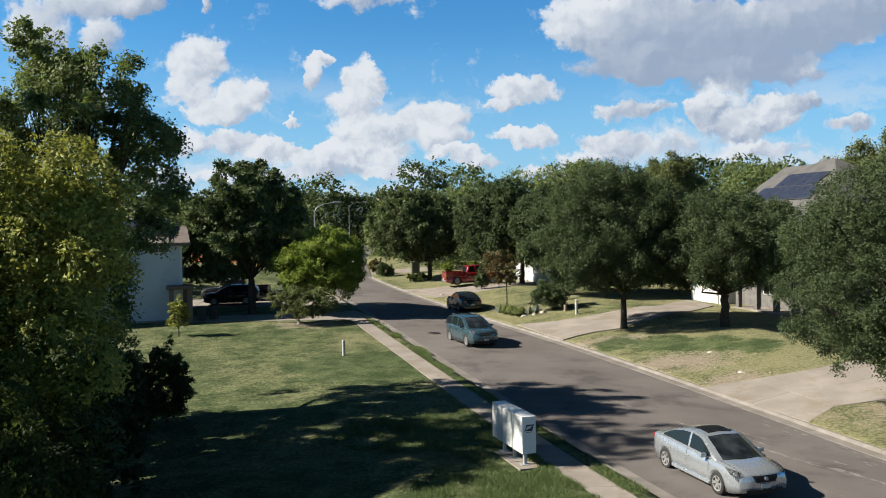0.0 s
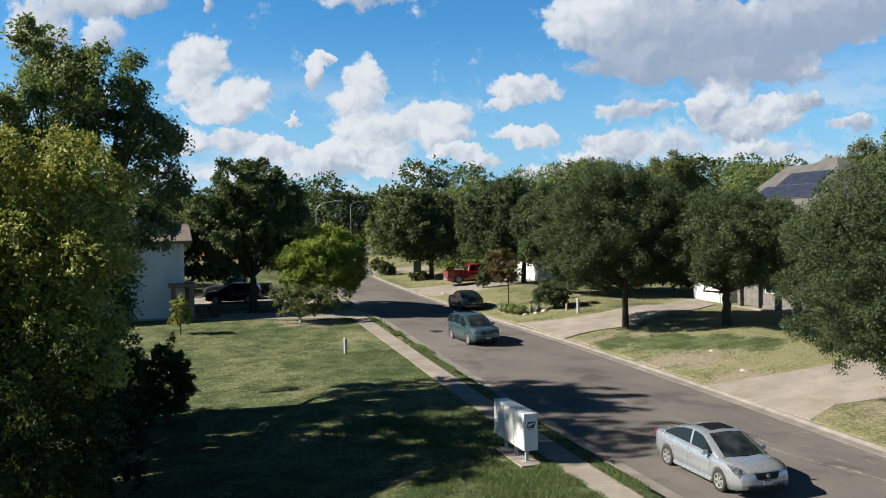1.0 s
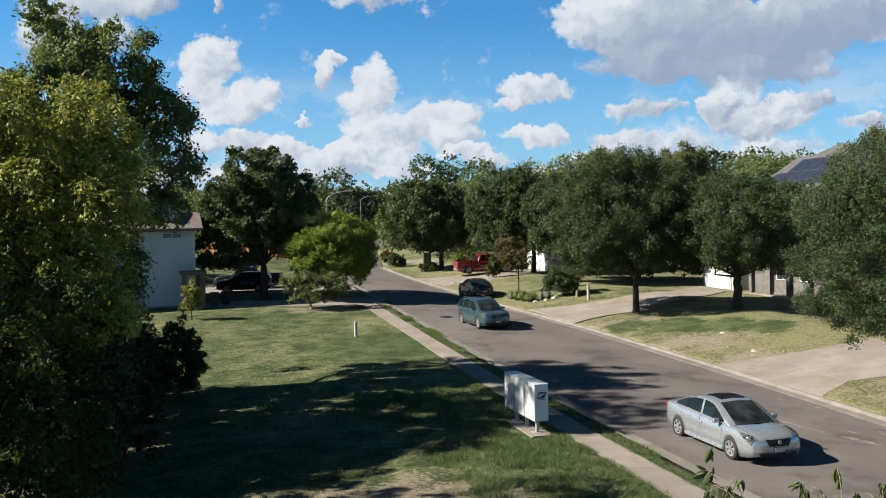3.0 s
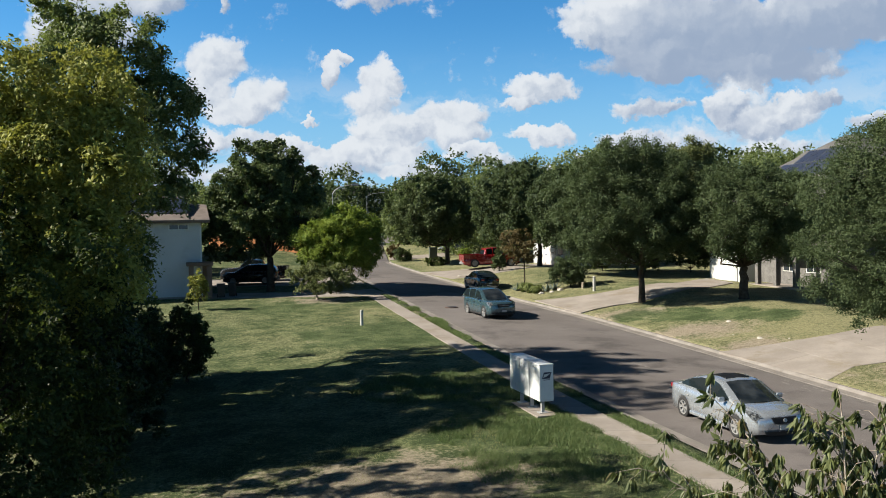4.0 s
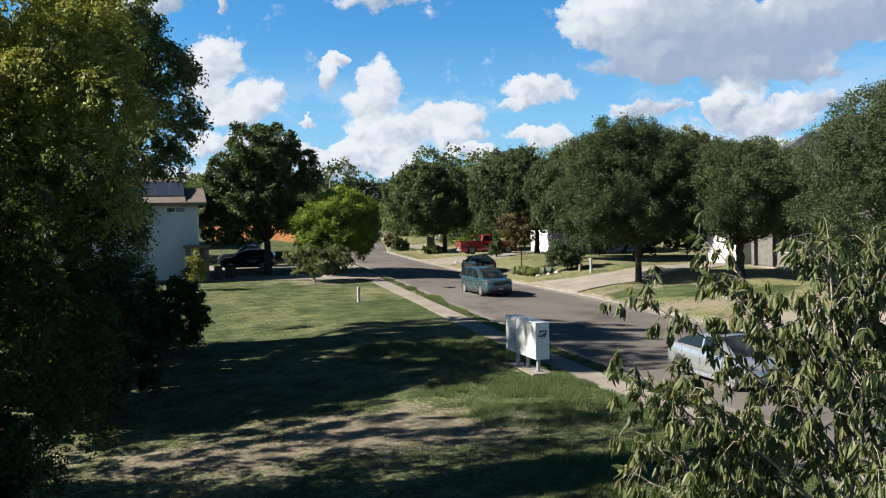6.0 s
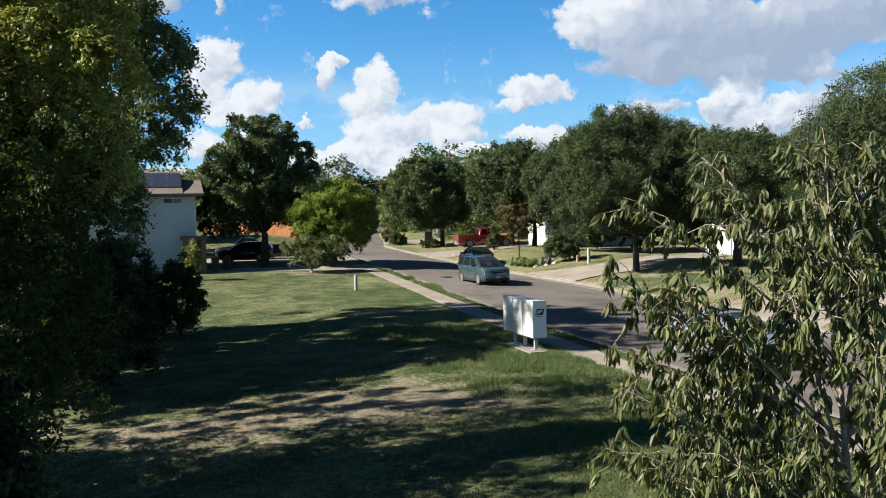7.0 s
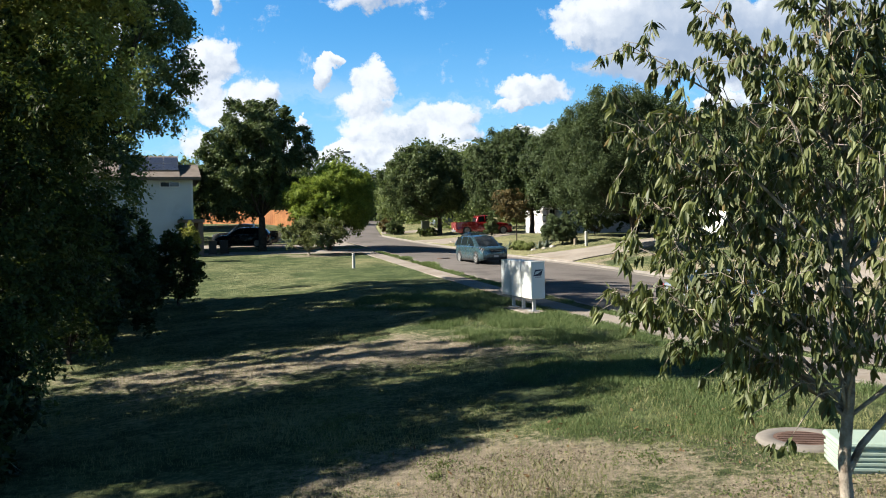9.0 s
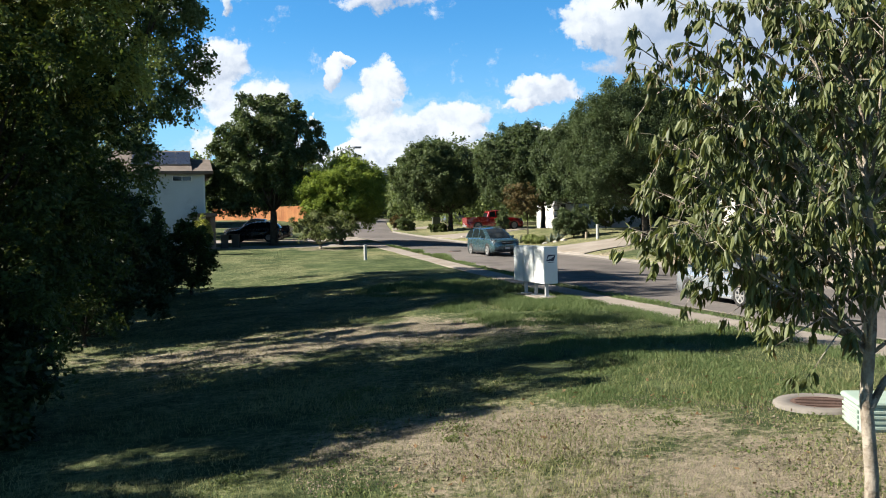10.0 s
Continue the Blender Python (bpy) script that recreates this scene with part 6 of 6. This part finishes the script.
def road_wear():
    """Pale cracks along the lane and worn patches beside the kerb."""
    hold = holder("road_seams", "pale worn seams and cracks in the asphalt", "road marking")
    rng = np.random.default_rng(9)
    m = surface("pale_seam", (0.22, 0.20, 0.19), (0.36, 0.335, 0.315), 0.95, big=3.0, small=30.0, grain=0.3, spec=0.1)
    m2 = surface("worn_asphalt", (0.20, 0.185, 0.175), (0.30, 0.28, 0.265), 0.95, big=4.0, small=30.0, grain=0.3, spec=0.1)
    for frac, y0, y1, wid, gap in ((0.53, 16, 37, 0.16, 0.25), (0.545, 16, 31, 0.12, 0.4), (0.62, 18, 33, 0.08, 0.4), (0.28, 13, 26, 0.03, 0.6), (0.1, 42, 62, 0.03, 0.5)):
        y, drift = y0, 0.0
        while y < y1:
            ln = rng.uniform(0.4, 1.5)
            ys = np.linspace(y, y + ln, 14)
            dr = drift + np.cumsum(rng.normal(size=14) * 0.035)
            drift = dr[-1] * 0.8
            if rng.random() > gap:
                fr = frac + 0.0218 * (34.9 - ys)
                x = kerb_left(ys) * (1 - fr) + kerb_right(ys) * fr + dr
                w = wid * rng.uniform(0.05, 1.6, 14)
                v = np.concatenate([np.stack([x - w / 2, ys, road_z(x - w / 2, ys) + 0.005], 1), np.stack([x + w / 2, ys, road_z(x + w / 2, ys) + 0.005], 1)])
                under(link_mesh("seam", v, [(i, i + 14, i + 15, i + 1) for i in range(13)], m), hold)
            y += ln
    for k in range(70):
        y = rng.uniform(17, 35)
        f = 1 - abs(rng.normal() * 0.06) - 0.035
        x = float(kerb_left(y) * (1 - f) + kerb_right(y) * f)
        a = np.linspace(0, 6.283, 12, endpoint=False)
        r = rng.uniform(0.4, 1.0, 12)
        la, lb = rng.uniform(0.08, 0.45), rng.uniform(0.03, 0.10)
        u, w = np.cos(a) * r * la, np.sin(a) * r * lb
        px, py = x + 0.28 * -u + w, y + u + 0.28 * w
        v = np.stack([px, py, road_z(px, py) + 0.0045], 1)
        under(link_mesh("worn_patch", v, [tuple(range(12))], m2), hold)


def road_z(x, y):
    f = (x - kerb_left(y)) / (kerb_right(y) - kerb_left(y))
    return road_top(x, y) + 0.10 * (1 - (2 * f - 1) ** 2)


road_wear()


# ---- woods in the distance ----
def far_woods():
    rng = np.random.default_rng(60)
    bl = []

    def clump(x, y, h, r):
        g = top(x, y)
        for k in range(14):
            a = rng.uniform(0, 6.28)
            q = rng.uniform(0, 0.7) * r
            rr = r * rng.uniform(0.5, 0.72)
            bl.append((x + q * math.cos(a), y + q * math.sin(a), g + h * (rng.uniform(0.4, 0.85) if k < 10 else rng.uniform(0.08, 0.35)) - rr * 0.3, rr, rr, rr * rng.uniform(0.7, 1.0)))

    for x in np.arange(14, 95, 5.5):
        clump(x + rng.uniform(-1, 1), 118 + rng.uniform(-8, 20), rng.uniform(12.5, 15.0), rng.uniform(4, 5.5))
    for x in np.arange(20, 120, 6):
        clump(x, 155 + rng.uniform(-6, 6), rng.uniform(13.5, 16), 6)
    for x in np.arange(2, 30, 4.5):
        clump(x + rng.uniform(-1, 1), 108 + rng.uniform(-4, 8), rng.uniform(9.5, 11.5), 4.3)
    for x in np.arange(-70, -24, 5):
        clump(x, 130 + rng.uniform(-8, 12), rng.uniform(8, 10.5), 4.6)
    for x in np.arange(-22, 6, 5):
        clump(x, 175 + rng.uniform(-5, 8), rng.uniform(8, 10.5), 5)
    for x in np.arange(-120, 150, 9):
        clump(x, 245 + rng.uniform(-14, 14), rng.uniform(9, 12), 8)
    for x, y, h, r in ((-5.5, 185, 19, 4.2), (-1.5, 188, 20, 4.2), (3.0, 180, 17, 4.5), (7, 172, 16, 4.5), (-33, 80, 9, 4), (-27, 78, 8, 3.5), (34, 74, 11, 4.5), (40, 70, 12, 4.5), (30, 68, 8, 3.5), (-25, 172, 13, 4.8), (-30, 178, 13, 5), (-21, 171, 11.5, 4.2), (-36, 170, 12, 5), (-8, 128, 8, 4.5), (-3, 124, 9, 4.5), (2, 118, 9, 4.5), (-19, 176, 11, 4.8), (-14.5, 178, 10.2, 4.6), (-10, 176, 12, 4.8)):
        clump(x, y, h, r)
    for name, label, mat, rows, n, spray, leaf in (
            ("mid_trees", "tall green trees behind the houses", M_PECAN, [b for b in bl if b[1] < 140], 340000, 0.5, 0.36),
            ("far_trees", "distant dark green trees on the skyline", M_OAK_DARK, [b for b in bl if b[1] >= 140], 200000, 0.9, 0.74)):
        c, d = crown_points(rng, rows, n, spray, per=7, hollow=0.8, spread=0.9)
        c[:, 2] = np.maximum(c[:, 2], land(c[:, 0], c[:, 1]) + 0.2)
        v, f = leaves(rng, c, leaf, 0.6, 0.1, d, loose=0.8)
        tagged(link_mesh(name, v, f, mat), label, "trees", kind="stuff")


far_woods()
tree("elm_tree", "tree with yellow-green leaves above the live oaks", "tree", 27.0, 100.0, (27.0, 100.0, 11.8, 3.6, 3.4, 3.8), M_MYRTLE, 71, 70000, 0.19, trunk_r=0.2, n_lobes=16, per=20, core=0.8, spread=0.9, loose=0.75)
tree("elm_tree", "yellow-green tree behind a house with solar panels", "tree", 36.0, 72.0, (36.0, 72.0, 9.6, 5.0, 4.6, 4.6), M_MYRTLE, 72, 80000, 0.19, trunk_r=0.25, n_lobes=18, per=20, core=0.8, spread=0.9, loose=0.75)


# ---- grass ----
def grass():
    rng = np.random.default_rng(90)
    n = 235000
    y = 5.0 + 31.0 * rng.uniform(0, 1, n) ** 1.9
    x = rng.uniform(-1, 1, n) * (2.5 + y * 0.55)
    side = kerb_left(y) - x
    keep = ((side > 2.0) | ((side < 0.68) & (side > 0.25)))
    patch = np.array([noise.noise((a * 0.5, b * 0.5, 4.0)) for a, b in zip(x, y)])
    keep &= patch + rng.uniform(-0.45, 0.45, n) > -0.22
    keep &= (np.hypot(x - 4.38, y - 10.75) > 0.68) & ~((np.abs(x - 4.72) < 0.56) & (np.abs(y - 9.55) < 0.42))
    for i in range(3):
        keep &= np.hypot(x - (2.25 - 0.27 * i), y - (26.7 + 0.85 * i)) > 0.62
    x, y, patch = x[keep], y[keep], patch[keep]
    n = len(x)
    z = land(x, y) - 0.01
    h = (0.035 + 0.06 * rng.uniform(0, 1, n)) * (1 + 0.9 * np.clip(patch, 0, 1))
    a = rng.uniform(0, 6.283, n)
    w = 0.0032 + 0.003 * rng.uniform(0, 1, n)
    lean = rng.normal(size=(n, 2)) * 0.45
    dx, dy = np.cos(a) * w, np.sin(a) * w
    v = np.stack([np.stack([x - dx, y - dy, z], 1), np.stack([x + dx, y + dy, z], 1), np.stack([x + lean[:, 0] * h, y + lean[:, 1] * h, z + h], 1)], 1).reshape(-1, 3)
    m = leaf_material("grass_blades", (0.13, 0.165, 0.06), (0.46, 0.42, 0.215), (0.25, 0.27, 0.09), patch=0.4, spec=0.15)
    tagged(link_mesh("grass", v, np.arange(3 * n).reshape(-1, 3), m), "short mown grass, green and straw coloured", "grass", kind="stuff")


def weeds():
    rng = np.random.default_rng(91)
    n = 26000
    y = np.concatenate([rng.uniform(24, 62, n // 2), rng.normal(47.5, 2.2, n // 4), rng.normal(53.0, 2.0, n // 4)])
    x = kerb_left(y) - rng.uniform(0.16, 0.75, n)
    keep = np.array([noise.noise((a * 1.3, b * 0.55, 3.0)) for a, b in zip(x, y)]) + rng.uniform(-0.2, 0.2, n) + 0.25 * np.exp(-((y - 47.5) / 2.0) ** 2) > 0.06
    x, y = x[keep], y[keep]
    n = len(x)
    z = land(x, y) - 0.01
    h = rng.uniform(0.05, 0.13, n) * (1 + 1.3 * np.exp(-((y - 47.5) / 1.6) ** 2) + 1.0 * np.exp(-((y - 53) / 1.5) ** 2))
    a = rng.uniform(0, 6.283, n)
    w = rng.uniform(0.008, 0.02, n)
    lean = rng.normal(size=(n, 2)) * 0.6
    dx, dy = np.cos(a) * w, np.sin(a) * w
    v = np.stack([np.stack([x - dx, y - dy, z], 1), np.stack([x + dx, y + dy, z], 1), np.stack([x + lean[:, 0] * h, y + lean[:, 1] * h, z + h], 1)], 1).reshape(-1, 3)
    m = leaf_material("weed_blades", (0.10, 0.155, 0.05), (0.27, 0.33, 0.14), (0.2, 0.28, 0.07), patch=0.6, spec=0.15)
    tagged(link_mesh("verge_weeds", v, np.arange(3 * n).reshape(-1, 3), m), "lush green weeds along the kerb", "grass", kind="stuff")


def lawn_weeds():
    """Low broad-leaved weeds in clumps on the thin part of the lawn, and a few dry fallen leaves."""
    rng = np.random.default_rng(92)
    m = leaf_material("weed_leaves", (0.075, 0.115, 0.035), (0.21, 0.245, 0.085), (0.15, 0.19, 0.05), patch=1.5, spec=0.12)
    cx, cy = rng.uniform(-3.4, 4.6, 620), 7.2 + 9.0 * rng.uniform(0, 1, 620) ** 1.5
    keep = np.array([noise.noise((a * 0.8, b * 0.8, 9.0)) > 0.08 for a, b in zip(cx, cy)]) & (np.hypot(cx - 4.38, cy - 10.75) > 0.75)
    cx, cy = cx[keep], cy[keep]
    k = 40
    r = rng.uniform(0.05, 0.2, len(cx))
    px = np.repeat(cx, k) + rng.normal(size=len(cx) * k) * np.repeat(r, k)
    py = np.repeat(cy, k) + rng.normal(size=len(cx) * k) * np.repeat(r, k)
    pz = land(px, py) + rng.uniform(0.004, 0.05, len(px))
    up = np.tile([0.0, 0.0, 0.25], (len(px), 1))
    v, f = leaves(rng, np.stack([px, py, pz], 1), 0.036, 0.55, 0.0, up)
    tagged(link_mesh("lawn_weeds", v, f, m), "low broad-leaved green weeds in thin lawn", "weeds", kind="stuff")
    n = 240
    px, py = rng.uniform(-1.0, 5.2, n), 7.0 + 6.0 * rng.uniform(0, 1, n)
    d = leaf_material("dry_leaves", (0.14, 0.08, 0.04), (0.34, 0.22, 0.12), (0.2, 0.12, 0.05), patch=3.0, spec=0.1)
    v, f = leaves(rng, np.stack([px, py, land(px, py) + 0.02], 1), 0.07, 0.5, 0.0, np.tile([0.0, 0.0, 0.6], (n, 1)))
    tagged(link_mesh("fallen_leaves", v, f, d), "dry brown fallen leaves lying on the lawn", "leaves", kind="stuff")


def lush_grass():
    """Longer dark green grass in patches near the path."""
    rng = np.random.default_rng(94)
    xs, ys, hs = [], [], []
    for cx, cy, r, n, h in ((3.3, 12.7, 2.3, 34000, 0.055), (3.2, 16.2, 2.6, 30000, 0.085), (1.9, 21.5, 2.4, 20000, 0.12), (1.9, 25.0, 3.0, 24000, 0.13), (-0.6, 31.5, 3.6, 20000, 0.13), (1.7, 28.6, 1.6, 9000, 0.12)):
        a, q = rng.uniform(0, 6.283, n), np.sqrt(rng.uniform(0, 1, n))
        px, py = cx + np.cos(a) * q * r, cy + np.sin(a) * q * r * 0.8
        tuft = np.array([noise.noise((i * 0.9, j * 0.9, 7.0)) + 0.6 * noise.noise((i * 3.1, j * 3.1, 2.0)) for i, j in zip(px, py)])
        keep = (tuft + rng.uniform(-0.3, 0.3, n) > -0.12 + 0.5 * (q - 0.5)) & (kerb_left(py) - px > 1.92)
        keep &= (np.hypot(px - 4.38, py - 10.75) > 0.66)
        for i in range(3):
            keep &= np.hypot(px - (2.25 - 0.27 * i), py - (26.7 + 0.85 * i)) > 0.6
        xs.append(px[keep])
        ys.append(py[keep])
        hs.append(h * rng.uniform(0.5, 1.25, keep.sum()) * (1 + 0.5 * np.clip(tuft[keep], 0, 1)))
    for lo, hi, n, h in ((1.80, 2.7, 30000, 0.12), (0.55, 0.92, 9000, 0.09)):
        py = 9.0 + 19.0 * rng.uniform(0, 1, n) ** 1.3
        px = kerb_left(py) - rng.uniform(lo, hi, n)
        tuft = np.array([noise.noise((i * 1.1, j * 1.1, 11.0)) for i, j in zip(px, py)])
        keep = (tuft + rng.uniform(-0.25, 0.25, n) > -0.1) & (np.hypot(px - 4.38, py - 10.75) > 0.66)
        for i in range(3):
            keep &= np.hypot(px - (2.25 - 0.27 * i), py - (26.7 + 0.85 * i)) > 0.6
        xs.append(px[keep])
        ys.append(py[keep])
        hs.append(h * rng.uniform(0.5, 1.2, keep.sum()))
    x, y, h = np.concatenate(xs), np.concatenate(ys), np.concatenate(hs)
    n = len(x)
    z = land(x, y) - 0.01
    a = rng.uniform(0, 6.283, n)
    w = rng.uniform(0.003, 0.006, n) * (1 + y / 30)
    lean = rng.normal(size=(n, 2)) * 0.5
    dx, dy = np.cos(a) * w, np.sin(a) * w
    v = np.stack([np.stack([x - dx, y - dy, z], 1), np.stack([x + dx, y + dy, z], 1), np.stack([x + lean[:, 0] * h, y + lean[:, 1] * h, z + h], 1)], 1).reshape(-1, 3)
    m = leaf_material("lush_blades", (0.075, 0.125, 0.045), (0.235, 0.29, 0.125), (0.17, 0.25, 0.07), patch=0.7, spec=0.12)
    tagged(link_mesh("lush_grass", v, np.arange(3 * n).reshape(-1, 3), m), "longer dark green grass in patches", "grass", kind="stuff")


def bare_litter():
    """Crumbs of soil, dead stems and chips of bark on the thin, bare parts of the lawn."""
    rng = np.random.default_rng(95)
    xs, ys = [], []
    for cx, cy, rx, ry, n in ((1.2, 9.6, 3.4, 2.3, 17000), (3.2, 7.8, 2.6, 1.4, 6000), (-0.6, 19.5, 3.6, 1.9, 4500), (-5.5, 18.6, 3.0, 1.6, 1500)):
        a, q = rng.uniform(0, 6.283, n), np.sqrt(rng.uniform(0, 1, n))
        px, py = cx + np.cos(a) * q * rx, cy + np.sin(a) * q * ry
        keep = np.array([noise.noise((i * 0.8, j * 0.8, 5.0)) for i, j in zip(px, py)]) + rng.uniform(-0.25, 0.25, n) > 0.35 * (q - 0.7)
        xs.append(px[keep])
        ys.append(py[keep])
    x, y = np.concatenate(xs), np.concatenate(ys)
    c = np.stack([x, y, land(x, y) + rng.uniform(0.0, 0.025, len(x))], 1)
    m = surface("soil_crumbs", (0.11, 0.08, 0.06), (0.40, 0.33, 0.265), 0.95, big=9.0, small=60.0, grain=0.35, spec=0.1)
    v, f = leaves(rng, c, 0.034, 0.45, 0.0, np.tile([0.0, 0.0, 0.8], (len(x), 1)), loose=0.6)
    tagged(link_mesh("soil_litter", v, f, m), "crumbs of soil and dead stems on bare ground", "litter", kind="stuff")


grass()
lush_grass()
bare_litter()
lawn_weeds()
weeds()
